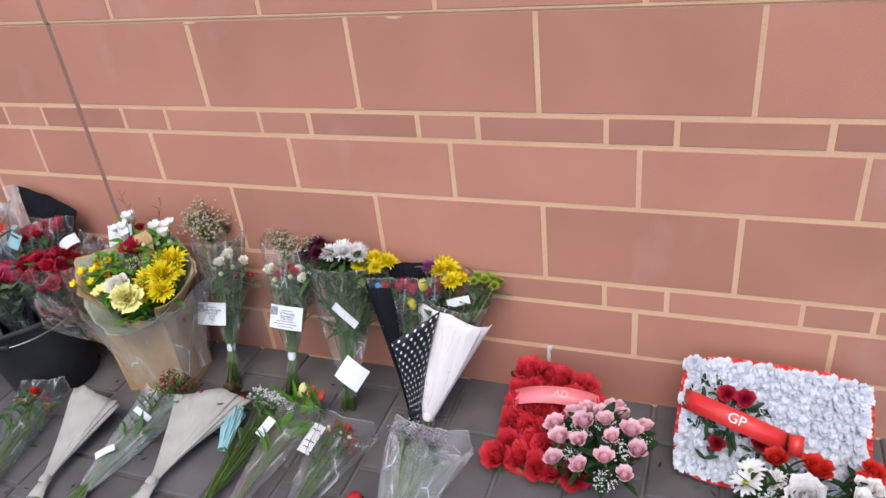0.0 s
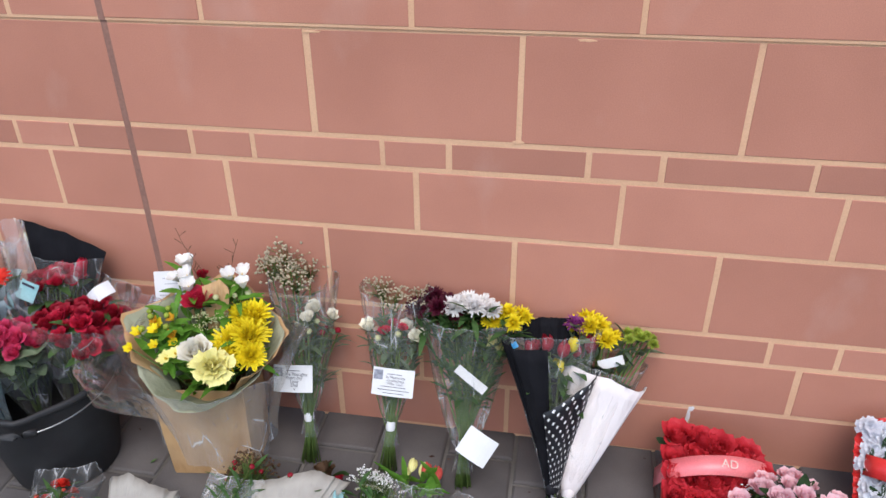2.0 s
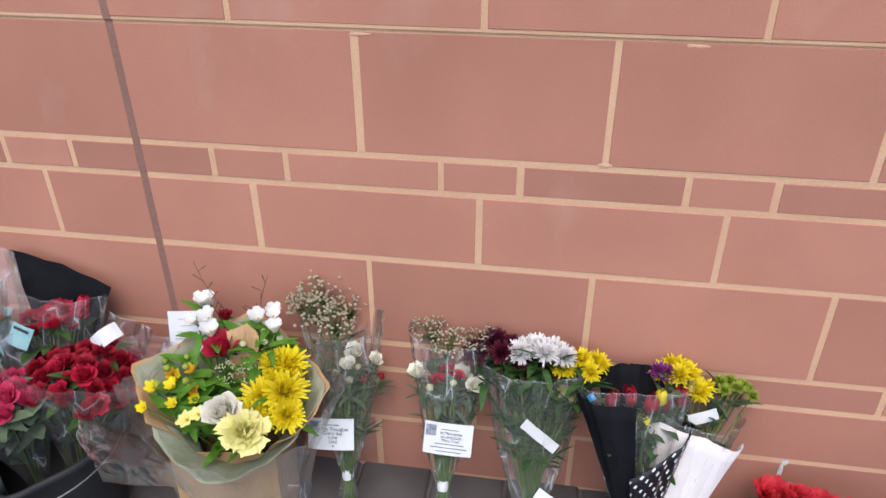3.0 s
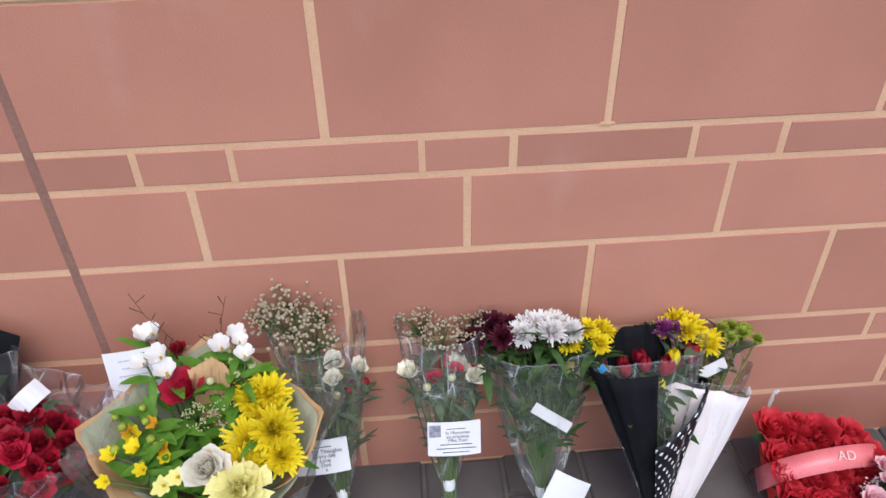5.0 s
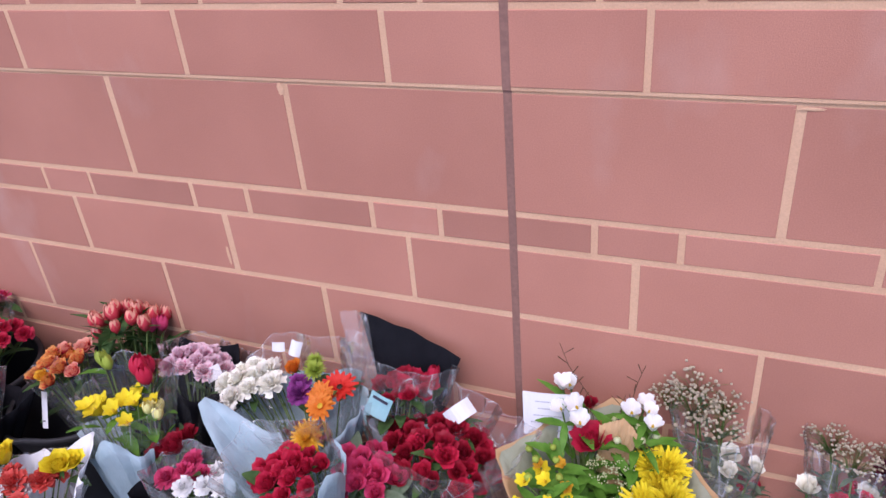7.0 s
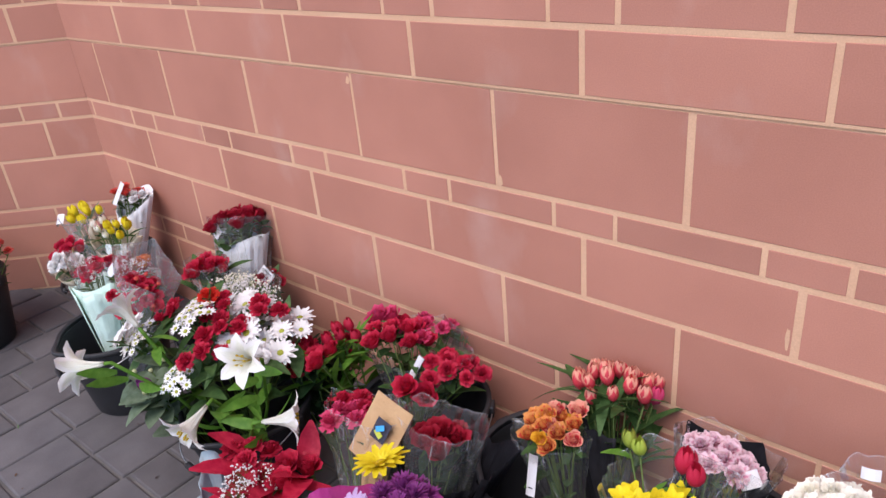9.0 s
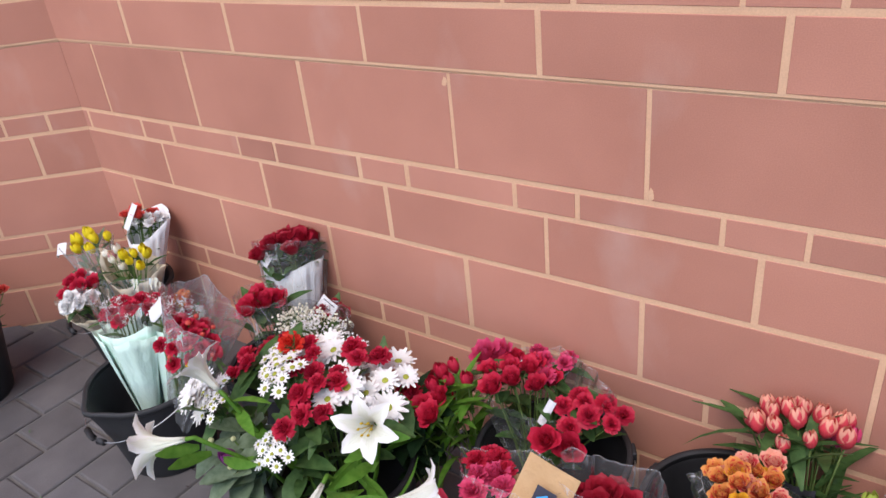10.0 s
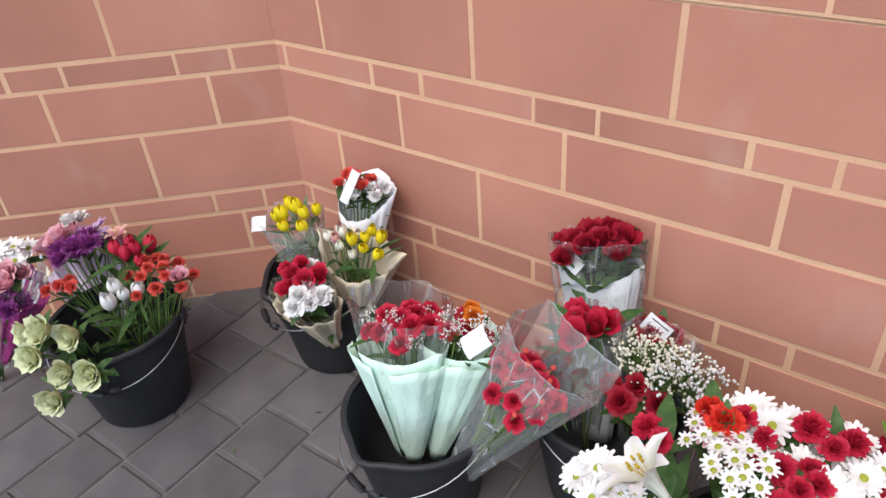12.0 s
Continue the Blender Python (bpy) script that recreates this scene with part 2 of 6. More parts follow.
M["blue"] = rough_material("blue sticker", (0.02, 0.30, 0.70), (0.03, 0.36, 0.78), 12.0, 200.0, 0.4, 0.1, 0.001)
M["yellow_print"] = rough_material("yellow green print", (0.45, 0.50, 0.04), (0.5, 0.55, 0.06), 12.0, 200.0, 0.5, 0.1, 0.001)
FLORA = dict(red=((0.48, 0.010, 0.045), (0.65, 0.034, 0.080)), dark_red=((0.29, 0.006, 0.022), (0.42, 0.018, 0.042)), silk_red=((0.62, 0.025, 0.045), (0.74, 0.06, 0.08)), silk_pink=((0.84, 0.40, 0.49), (0.90, 0.56, 0.63)), scarlet=((0.62, 0.025, 0.015), (0.75, 0.05, 0.03)),
             pink=((0.62, 0.04, 0.14), (0.75, 0.10, 0.22)), soft_pink=((0.72, 0.26, 0.34), (0.82, 0.42, 0.48)), dusky=((0.56, 0.17, 0.27), (0.70, 0.36, 0.44)),
             white=((0.84, 0.84, 0.82), (0.89, 0.89, 0.88)), blueish=((0.72, 0.75, 0.82), (0.80, 0.82, 0.87)), heather=((0.38, 0.31, 0.40), (0.50, 0.43, 0.52)), cream=((0.87, 0.86, 0.70), (0.91, 0.90, 0.79)), lemon=((0.87, 0.83, 0.26), (0.92, 0.89, 0.44)),
             yellow=((0.81, 0.64, 0.008), (0.88, 0.76, 0.03)), orange=((0.72, 0.15, 0.015), (0.80, 0.30, 0.03)), coral=((0.63, 0.055, 0.05), (0.76, 0.15, 0.11)),
             amber=((0.78, 0.40, 0.02), (0.84, 0.52, 0.05)), pale_pink=((0.68, 0.22, 0.36), (0.80, 0.48, 0.58)), purple=((0.22, 0.025, 0.19), (0.38, 0.09, 0.34)), lilac=((0.48, 0.32, 0.56), (0.62, 0.46, 0.68)), wine=((0.07, 0.006, 0.02), (0.13, 0.012, 0.035)), lime=((0.30, 0.42, 0.04), (0.46, 0.55, 0.10)),
             palegreen=((0.58, 0.61, 0.29), (0.70, 0.73, 0.44)), leaf=((0.042, 0.105, 0.028), (0.095, 0.185, 0.055)), bright_leaf=((0.08, 0.22, 0.02), (0.14, 0.31, 0.04)), dark_leaf=((0.014, 0.042, 0.016), (0.03, 0.075, 0.025)),
             sage_leaf=((0.12, 0.18, 0.10), (0.21, 0.28, 0.18)), stem=((0.10, 0.18, 0.04), (0.17, 0.26, 0.07)), brown=((0.10, 0.055, 0.03), (0.16, 0.09, 0.05)), dry=((0.50, 0.43, 0.30), (0.64, 0.57, 0.42)), core=((0.62, 0.42, 0.02), (0.72, 0.54, 0.05)), dark_core=((0.03, 0.012, 0.008), (0.07, 0.03, 0.015)),
             green_core=((0.35, 0.40, 0.04), (0.5, 0.52, 0.08)))
FLORA["two_tone"] = ((0.66, 0.045, 0.075), (0.76, 0.09, 0.11))
FLORA["sunset"] = ((0.64, 0.05, 0.05), (0.75, 0.13, 0.06))
FLORA["lily_white"] = ((0.72, 0.75, 0.60), (0.80, 0.81, 0.74))
TIPS = dict(two_tone=(0.86, 0.48, 0.33), sunset=(0.84, 0.44, 0.12), lily_white=(0.86, 0.86, 0.84), silk_pink=(0.90, 0.66, 0.70), pale_pink=(0.86, 0.70, 0.74), soft_pink=(0.85, 0.55, 0.60), dusky=(0.80, 0.52, 0.34),
            palegreen=(0.74, 0.78, 0.52), cream=(0.92, 0.91, 0.80))
for key, (a, b) in FLORA.items():
    M["f_" + key] = petal_material("petal " + key.replace("_", " "), a, b, tip=TIPS.get(key), through=0.2 if min(a[:2]) > 0.5 else 0.3)
M["writing"] = M["ink"]


# ---- helpers of the scene ----
def mesh_of(name, bm, mats, smooth=True):
    me = bpy.data.meshes.new(name)
    bm.to_mesh(me)
    bm.free()
    for m in mats:
        me.materials.append(m)
    if smooth:
        me.polygons.foreach_set("use_smooth", [True] * len(me.polygons))
    return me


def part(name, data, parent, m=None, label=""):
    ob = new(name, data)
    ob.parent = parent
    if m is not None:
        ob.matrix_basis = m
    return tagged(ob, label)


def thing(name, m, label, category, group="", data=None):
    ob = new(name, data)
    ob.matrix_basis = m
    return tagged(ob, label, category, group)


def axes(at, z, x=(1, 0, 0)):
    """A pose at a place whose z axis points along z, and whose x axis lies near x."""
    z = Vector(z).normalized()
    x = Vector(x)
    x = x - z * x.dot(z)
    if x.length < 1e-4:
        x = Vector((0, 1, 0)) - z * z.y
    x.normalize()
    m = Matrix((x, z.cross(x), z)).transposed().to_4x4()
    m.translation = Vector(at)
    return m


def box(bm, sx, sy, sz, at=(0, 0, 0), bevel=0.0, mat=0):
    r = bmesh.ops.create_cube(bm, size=1.0, matrix=Matrix.Translation(at) @ Matrix.Diagonal((sx, sy, sz, 1)))
    faces = list({f for v in r["verts"] for f in v.link_faces})
    for f in faces:
        f.material_index = mat
    if bevel:
        bmesh.ops.bevel(bm, geom=list({e for f in faces for e in f.edges}), offset=bevel, segments=2, affect="EDGES", profile=0.5)
    return bm


def tube(bm, pts, r, sides=5, r2=None, mat=0):
    """A round rod along points, tapering from r to r2."""
    pts = [Vector(p) for p in pts]
    r2 = r if r2 is None else r2
    rings = []
    for i, p in enumerate(pts):
        d = (pts[min(i + 1, len(pts) - 1)] - pts[max(i - 1, 0)])
        m = axes(p, d if d.length > 1e-6 else (0, 0, 1))
        k = r + (r2 - r) * i / max(1, len(pts) - 1)
        rings.append([bm.verts.new(m @ Vector((k * math.cos(a), k * math.sin(a), 0))) for a in [2 * math.pi * j / sides for j in range(sides)]])
    for a, b in zip(rings, rings[1:]):
        for j in range(sides):
            bm.faces.new((a[j], a[(j + 1) % sides], b[(j + 1) % sides], b[j])).material_index = mat
    for ring, flip in ((rings[0], True), (rings[-1], False)):
        bm.faces.new(ring[::-1] if flip else ring).material_index = mat


def lathe(bm, profile, sides=40, mat=0, warp=None):
    rings = []
    for r, z in profile:
        ring = []
        for j in range(sides):
            a = 2 * math.pi * j / sides
            k = r * (warp(a, z) if warp else 1.0)
            ring.append(bm.verts.new((k * math.cos(a), k * math.sin(a), z)))
        rings.append(ring)
    for a, b in zip(rings, rings[1:]):
        for j in range(sides):
            bm.faces.new((a[j], a[(j + 1) % sides], b[(j + 1) % sides], b[j])).material_index = mat


HUB = []


def ring(bm, n, length, width, e0, e1, r0=0.0, z0=0.0, cup=0.3, seg=3, mat=0, shape=(0.5, 1.0, 0.9, 0.35), jitter=0.1, turn=0.0, ruffle=0.0, rng=random, pw=1.0, cols=5):
    """A whorl of n petals. Each one starts r0 from the axis, leaves at the slope e0 and ends at e1 (degrees above level)."""
    uvl = bm.loops.layers.uv.verify()
    for i in range(n):
        a = turn + 2 * math.pi * (i + rng.uniform(-jitter, jitter)) / n
        out, side = Vector((math.cos(a), math.sin(a), 0)), Vector((-math.sin(a), math.cos(a), 0))
        scale = 1 + rng.uniform(-jitter, jitter)
        r, z, rows = r0, z0, []
        bend = rng.uniform(-jitter, jitter) * 60
        for k in range(seg + 1):
            s = k / seg
            e = radians(e0 + (e1 + bend - e0) * s ** pw)
            q = s * (len(shape) - 1)
            j = min(int(q), len(shape) - 2)
            w = width * (shape[j] + (shape[j + 1] - shape[j]) * (q - j))
            inward = Vector((0, 0, 1)) * math.cos(e) - out * math.sin(e)
            row = []
            for u in [2 * c / (cols - 1) - 1 for c in range(cols)]:
                p = out * r + Vector((0, 0, z)) + side * (w * u * 0.5) + inward * (cup * w * 0.5 * u * u)
                if ruffle:
                    p += inward * rng.uniform(-ruffle, ruffle) * s + out * rng.uniform(-ruffle, ruffle) * s
                row.append(bm.verts.new(p))
            rows.append(row)
            step = length * scale / seg
            r += math.cos(e) * step
            z += math.sin(e) * step
        for k, (p, q) in enumerate(zip(rows, rows[1:])):
            for j in range(cols - 1):
                face = bm.faces.new((p[j], p[j + 1], q[j + 1], q[j]))
                face.material_index = mat
                for loop, (u, v) in zip(face.loops, ((j, k), (j + 1, k), (j + 1, k + 1), (j, k + 1))):
                    loop[uvl].uv = (u / (cols - 1), v / seg)
        for j in range(cols - 1 if HUB else 0):
            bm.faces.new((HUB[0], rows[0][j + 1], rows[0][j])).material_index = mat


def dome(bm, r, h, z0, mat=1, sides=8):
    first = len(bm.verts)
    lathe(bm, [(r, z0), (r * 0.85, z0 + h * 0.55), (r * 0.45, z0 + h * 0.9), (r * 0.02, z0 + h)], sides, mat)
    bm.verts.ensure_lookup_table()
    for j in range(sides if HUB else 0):
        bm.faces.new((HUB[0], bm.verts[first + (j + 1) % sides], bm.verts[first + j])).material_index = mat


FLOWERS = {}


def flower(kind, colour, variant=0):
    """The mesh of a flower of radius 1, its face towards +z, its neck at the origin."""
    key = (kind, colour, variant)
    if key in FLOWERS:
        return FLOWERS[key]
    rng = random.Random(kind + colour + str(variant))
    bm = bmesh.new()
    HUB[:] = [bm.verts.new((0, 0, -0.12))]
    mats = [M["f_" + colour], M["f_core"], M["f_leaf"]]
    full = (0.45, 0.9, 1.0, 0.8)
    if kind == "rose":
        opened = (1.0, 0.55, 0.25)[variant % 3]
        for k in range(23):
            f = k / 22
            ring(bm, 1, 0.80 + 0.22 * f, 0.42 + 0.78 * f, 98 - 34 * f, 122 - (105 + 30 * opened) * f ** 1.1, 0.05 + 0.40 * f, 0.20 * (1 - f), 0.95 - 0.55 * f, 4, 0,
                 (0.55, 0.95, 1.05, 0.95, 0.62), 0.08, k * 2.39996, 0.012 + 0.02 * f, rng, 1.7)
        ring(bm, 5, 0.75, 0.28, 15, -40, 0.15, -0.12, 0.2, 2, 2, (0.8, 1, 0.2), 0.15, 0, 0, rng, 1.0, 3)
    elif kind == "carnation":
        for e0, e1, r0, w in ((88, 85, 0.05, 0.5), (80, 66, 0.1, 0.5), (66, 45, 0.12, 0.55), (52, 18, 0.12, 0.6), (35, -8, 0.12, 0.62), (20, -25, 0.1, 0.6)):
            ring(bm, 7, 0.92, w, e0, e1, r0, 0.05, 0.1, 3, 0, (0.25, 0.6, 1.0, 1.15), 0.2, rng.random(), 0.09, rng)
        ring(bm, 5, 0.5, 0.2, 10, -45, 0.05, -0.05, 0.2, 2, 2, (0.8, 1, 0.2), 0.15, 0, 0, rng)
    elif kind == "chrysanthemum":
        for n, e0, e1, length in ((9, 90, 118, 0.50), (13, 86, 106, 0.62), (17, 78, 96, 0.72), (21, 68, 82, 0.80), (25, 58, 66, 0.86), (28, 46, 48, 0.90), (30, 34, 28, 0.92), (30, 22, 6, 0.93), (26, 8, -18, 0.90)):
            ring(bm, n, length, 0.19, e0, e1, 0.06, 0.06, 0.55, 3, 0, (0.6, 0.95, 1.0, 0.5), 0.35, rng.random(), 0.012, rng, 1.0, 3)
    elif kind == "ruffled_blossom":
        for e0, e1, w in ((66, 50, 0.5), (46, 26, 0.55), (30, 8, 0.6), (16, -6, 0.6), (4, -20, 0.6)):
            ring(bm, 8, 0.95, w, e0, e1, 0.06, 0.05, 0.15, 3, 0, (0.3, 0.7, 1.0, 0.9), 0.3, rng.random(), 0.07, rng)
    elif kind in ("daisy", "gerbera"):
        mats[1] = M["f_dark_core"] if colour in ("scarlet", "wine") else M["f_green_core"] if kind == "daisy" else M["f_core"]
        ring(bm, 15, 0.95, 0.30, 22, -18, 0.12, 0.0, 0.25, 3, 0, (0.5, 0.9, 1.0, 0.45), 0.18, rng.random(), 0, rng, 1.0, 3)
        ring(bm, 14, 0.85, 0.30, 35, 5, 0.12, 0.04, 0.25, 3, 0, (0.5, 0.9, 1.0, 0.45), 0.18, rng.random(), 0, rng, 1.0, 3)
        if kind == "gerbera":
            ring(bm, 12, 0.4, 0.15, 55, 25, 0.12, 0.06, 0.25, 2, 0, (0.6, 1.0, 0.4), 0.2, rng.random(), 0, rng)
        dome(bm, 0.26, 0.16, 0.05, 1, 10)
    elif kind == "tulip":
        ring(bm, 3, 2.75, 1.25, 40, 142, 0.12, 0.0, 0.75, 5, 0, (0.35, 0.95, 1.05, 0.95, 0.65, 0.18), 0.06, rng.random(), 0, rng)
        ring(bm, 3, 2.65, 1.25, 44, 144, 0.10, 0.05, 0.75, 5, 0, (0.35, 0.95, 1.05, 0.95, 0.65, 0.18), 0.06, rng.random() + 1, 0, rng)
    elif kind == "lily":
        mats[0] = M["f_lily_white"] if colour == "white" else mats[0]
        mats[1] = M["f_core"]
        for n, t in ((3, 0.0), (3, math.pi / 3)):
            ring(bm, n, 3.3, 0.95, 84, -38, 0.10, -0.6, 0.30, 7, 0, (0.25, 0.36, 0.5, 0.7, 0.95, 1.0, 0.75, 0.1), 0.05, t, 0.02, rng, 2.0)
        for i in range(6):
            a = i * math.pi / 3 + 0.3
            tip = (0.34 * math.cos(a), 0.34 * math.sin(a), 1.75)
            tube(bm, [(0, 0, 0.3), (0.14 * math.cos(a), 0.14 * math.sin(a), 1.1), tip], 0.022, 4, mat=1)
            box(bm, 0.09, 0.09, 0.24, tip, 0, 1)
    elif kind == "bell":
        ring(bm, 5, 1.7, 1.0, 62, 52, 0.12, -0.3, 0.45, 4, 0, (0.5, 0.9, 1.05, 1.1, 0.7), 0.08, rng.random(), 0.02, rng)
        dome(bm, 0.15, 0.5, 0.0, 1, 6)
    elif kind == "freesia":
        ring(bm, 6, 1.25, 0.75, 66, 30, 0.1, -0.2, 0.3, 3, 0, (0.4, 0.9, 1.0, 0.3), 0.15, rng.random(), 0.03, rng)
        dome(bm, 0.14, 0.5, 0.0, 1, 6)
    elif kind == "bud":
        lathe(bm, [(0.05, -0.2), (0.5, 0.1), (0.72, 0.55), (0.55, 1.0), (0.08, 1.25)], 7, 0, lambda a, z: 1 + 0.12 * math.sin(3 * a + 4 * z))
        ring(bm, 4, 0.8, 0.35, 30, 75, 0.1, -0.2, 0.2, 2, 2, (0.8, 1, 0.2), 0.15, 0, 0, rng)
    elif kind == "gypsophila":
        mats = [M["f_" + colour], M["f_core"], M["f_stem"]]
        for i in range(46):
            d = Vector((rng.gauss(0, 1), rng.gauss(0, 1), abs(rng.gauss(0, 0.8)) + 0.1)).normalized() * rng.uniform(0.55, 1.0)
            tube(bm, [(0, 0, -0.6), d * 0.55, d], 0.010, 3, 0.006, 2)
            for j in range(2):
                p = d + Vector((rng.uniform(-0.14, 0.14), rng.uniform(-0.14, 0.14), rng.uniform(-0.08, 0.08)))
                bmesh.ops.create_icosphere(bm, subdivisions=1, radius=rng.uniform(0.040, 0.068), matrix=Matrix.Translation(p))
    elif kind == "spray":
        mats = [M["f_" + colour], M["f_green_core"], M["f_leaf"]]
        for i in range(9):
            a, r = i * 2.4, 0.85 * math.sqrt(i / 9)
            sub = Vector((r * math.cos(a), r * math.sin(a), 0.25 - 0.3 * r * r + rng.uniform(-0.05, 0.05)))
            tube(bm, [(0, 0, -0.8), sub * 0.6, sub], 0.02, 3, mat=2)
            k = len(bm.verts)
            HUB[:] = [bm.verts.new((0, 0, -0.03))]
            ring(bm, 10, 0.24, 0.11, 20, -10, 0.05, 0.0, 0.2, 2, 0, (0.7, 1.0, 0.4), 0.15, rng.random(), 0, rng, 1.0, 3)
            dome(bm, 0.10, 0.07, 0.01, 1, 7)
            bm.verts.ensure_lookup_table()
            tilt = axes(sub, (sub.x * 0.5, sub.y * 0.5, 1))
            for v in bm.verts[k:]:
                v.co = tilt @ v.co
    HUB.clear()
    bmesh.ops.delete(bm, geom=[v for v in bm.verts if not v.link_faces], context="VERTS")
    FLOWERS[key] = mesh_of(kind, bm, mats)
    return FLOWERS[key]


def leaf_blade(bm, m, length, width, droop=0.5, mat=0, seg=4):
    rows = []
    for k in range(seg + 1):
        s = k / seg
        w = width * math.sin(math.pi * min(0.97, 0.10 + 0.87 * s)) ** 0.8
        y, z = length * s, -droop * length * s * s * 0.6
        rows.append([bm.verts.new(m @ Vector((w * u, y, z + 0.3 * w * abs(u)))) for u in (-0.5, 0, 0.5)])
    for p, q in zip(rows, rows[1:]):
        for j in range(2):
            bm.faces.new((p[j], p[j + 1], q[j + 1], q[j])).material_index = mat


def fold(x):
    """A zigzag between -1 and 1, for pleats with sharp creases."""
    return math.asin(math.sin(x)) * 2 / math.pi


def wrap_mesh(name, mat, h0, h1, r0, r1, squash=0.75, lift=0.0, corners=0.0, ruffle=0.006, sector=(0, 360), skirt=0.0, seed=1, curve=1.2, phase=0.0, hem=0.0, slant=0.0, folds=9, crumple=1.0, square=0.0):
    """A sheet wound into a cone along z, from the tie at h0 to the rim at h1; its rim rises by lift towards +y.
    square: how far the rim keeps the straight edges and pointed corners of a square sheet, one corner at the angle phase."""
    rng = random.Random(seed)
    bm = bmesh.new()
    uvl = bm.loops.layers.uv.new("UVMap")
    closed = sector[1] - sector[0] >= 360
    film = mat.startswith("film")
    cols, rows = (64 if closed else 44), 10
    ph = [rng.uniform(0, 6.28) for _ in range(5)]
    grid = []
    levels = ([-1.0, -0.5] if skirt else []) + [k / rows for k in range(rows + 1)]
    rough = (0.0020 if film else 0.0012) * crumple
    if film:
        ruffle, square, corners = ruffle * 0.45, max(square, corners * 8), 0.0
    for s in levels:
        row = []
        for j in range(cols + (0 if closed else 1)):
            f = j / cols
            a = radians(sector[0] + (sector[1] - sector[0]) * f)
            t = max(0.0, s)
            r = r0 + (r1 - r0) * t ** curve
            h = h0 + (h1 - h0) * t
            if s < 0:
                r, h = r0 * (1 - s * 0.9), h0 + s * skirt
            wob = fold(folds * a + ph[0]) * 0.6 + fold((folds - 4) * a + ph[1] + 3 * s) * 0.4
            r *= 1 + wob * crumple * (0.16 * (1 - t) + 0.05 * t)
            r += ruffle * t * fold(17 * a + ph[2]) + ruffle * 1.3 * t * fold(7 * a + ph[3] + 5 * t)
            c = max(0.0, math.cos(2 * (a - phase))) ** 5 * corners * t ** 2
            if square:
                q = (a - phase) % (math.pi / 2) - math.pi / 4
                edge = math.cos(math.pi / 4) / math.cos(q) - 0.82
                r *= 1 + square * edge * t ** 1.5
                h += square * edge * r1 * t ** 2
            h += lift * t * math.sin(a) + c * 0.9 + 0.35 * ruffle * t * fold(11 * a + ph[4]) - hem * t * max(0.0, -math.sin(a)) ** 2
            h += slant * t * math.cos(a)
            r += c * 0.55 + rng.uniform(-rough, rough) * (0.3 + t)
            h += rng.uniform(-rough, rough) * t
            row.append(bm.verts.new((r * math.cos(a), squash * r * math.sin(a), h)))
        grid.append(row)
    width = len(grid[0])
    top = len(levels) - 1
    for i, (p, q) in enumerate(zip(grid, grid[1:])):
        for j in range(width if closed else width - 1):
            k = (j + 1) % width
            face = bm.faces.new((p[j], p[k], q[k], q[j]))
            for loop, (u, v) in zip(face.loops, ((j, i), (j + 1, i), (j + 1, i + 1), (j, i + 1))):
                loop[uvl].uv = (u / cols, v / top)
    me = mesh_of(name, bm, [M[mat]])
    me.set_sharp_from_angle(angle=radians(24 if film else 16))
    return me


def text_mesh(body, size, mat):
    cu = bpy.data.curves.new("writing", "FONT")
    cu.body, cu.size, cu.align_x, cu.align_y = body, size, "CENTER", "CENTER"
    ob = bpy.data.objects.new("writing", cu)
    scene.collection.objects.link(ob)
    me = bpy.data.meshes.new_from_object(ob.evaluated_get(bpy.context.evaluated_depsgraph_get()))
    bpy.data.objects.remove(ob)
    me.materials.clear()
    me.materials.append(M[mat])
    return me


def card_part(parent, at, facing, w, h, roll=0.0, lines=(), picture=False, label="white gift card", mat="card", bend=0.006, pen="ink"):
    """A card at a place of the world, facing a direction; lines: words, or numbers for bars of that width."""
    face = Vector(facing).normalized()
    m = axes(at, face, Vector((0, 0, 1)).cross(face)) @ pose(0, 0, 0, 0, 0, roll)
    bm = bmesh.new()
    n = 6
    rows = []
    for i in range(n + 1):
        x = -w / 2 + w * i / n
        z = bend * (1 - (2 * x / w) ** 2)
        rows.append([bm.verts.new((x, y, z + dz)) for y, dz in ((-h / 2, 0), (h / 2, 0), (h / 2, -0.0008), (-h / 2, -0.0008))])
    for p, q in zip(rows, rows[1:]):
        for j in range(4):
            bm.faces.new((p[j], q[j], q[(j + 1) % 4], p[(j + 1) % 4]))
    bm.faces.new(rows[0])
    bm.faces.new(rows[-1][::-1])
    bmesh.ops.recalc_face_normals(bm, faces=bm.faces[:])
    ob = part("gift_card", mesh_of("gift_card", bm, [M[mat]], False), parent, parent.matrix_basis.inverted() @ m, label)
    y = h * 0.30
    for line in lines:
        step = h * 0.8 / max(1, len(lines))
        if isinstance(line, str):
            me = text_mesh(line, step * 1.2, "ink")
            part("writing", me, ob, pose(w * 0.06, y, bend + 0.0006))
        elif line:
            bm = bmesh.new()
            box(bm, line * w, step * 0.16, 0.0004)
            part("print_bar", mesh_of("print_bar", bm, [M[pen]], False), ob, pose(w * 0.03, y, bend + 0.0004))
        y -= step
    if picture:
        bm = bmesh.new()
        box(bm, w * 0.22, h * 0.34, 0.0004)
        part("picture", mesh_of("picture", bm, [M["photo"]], False), ob, pose(-w * 0.36, h * 0.24, bend * 0.55 + 0.0008))
    return ob


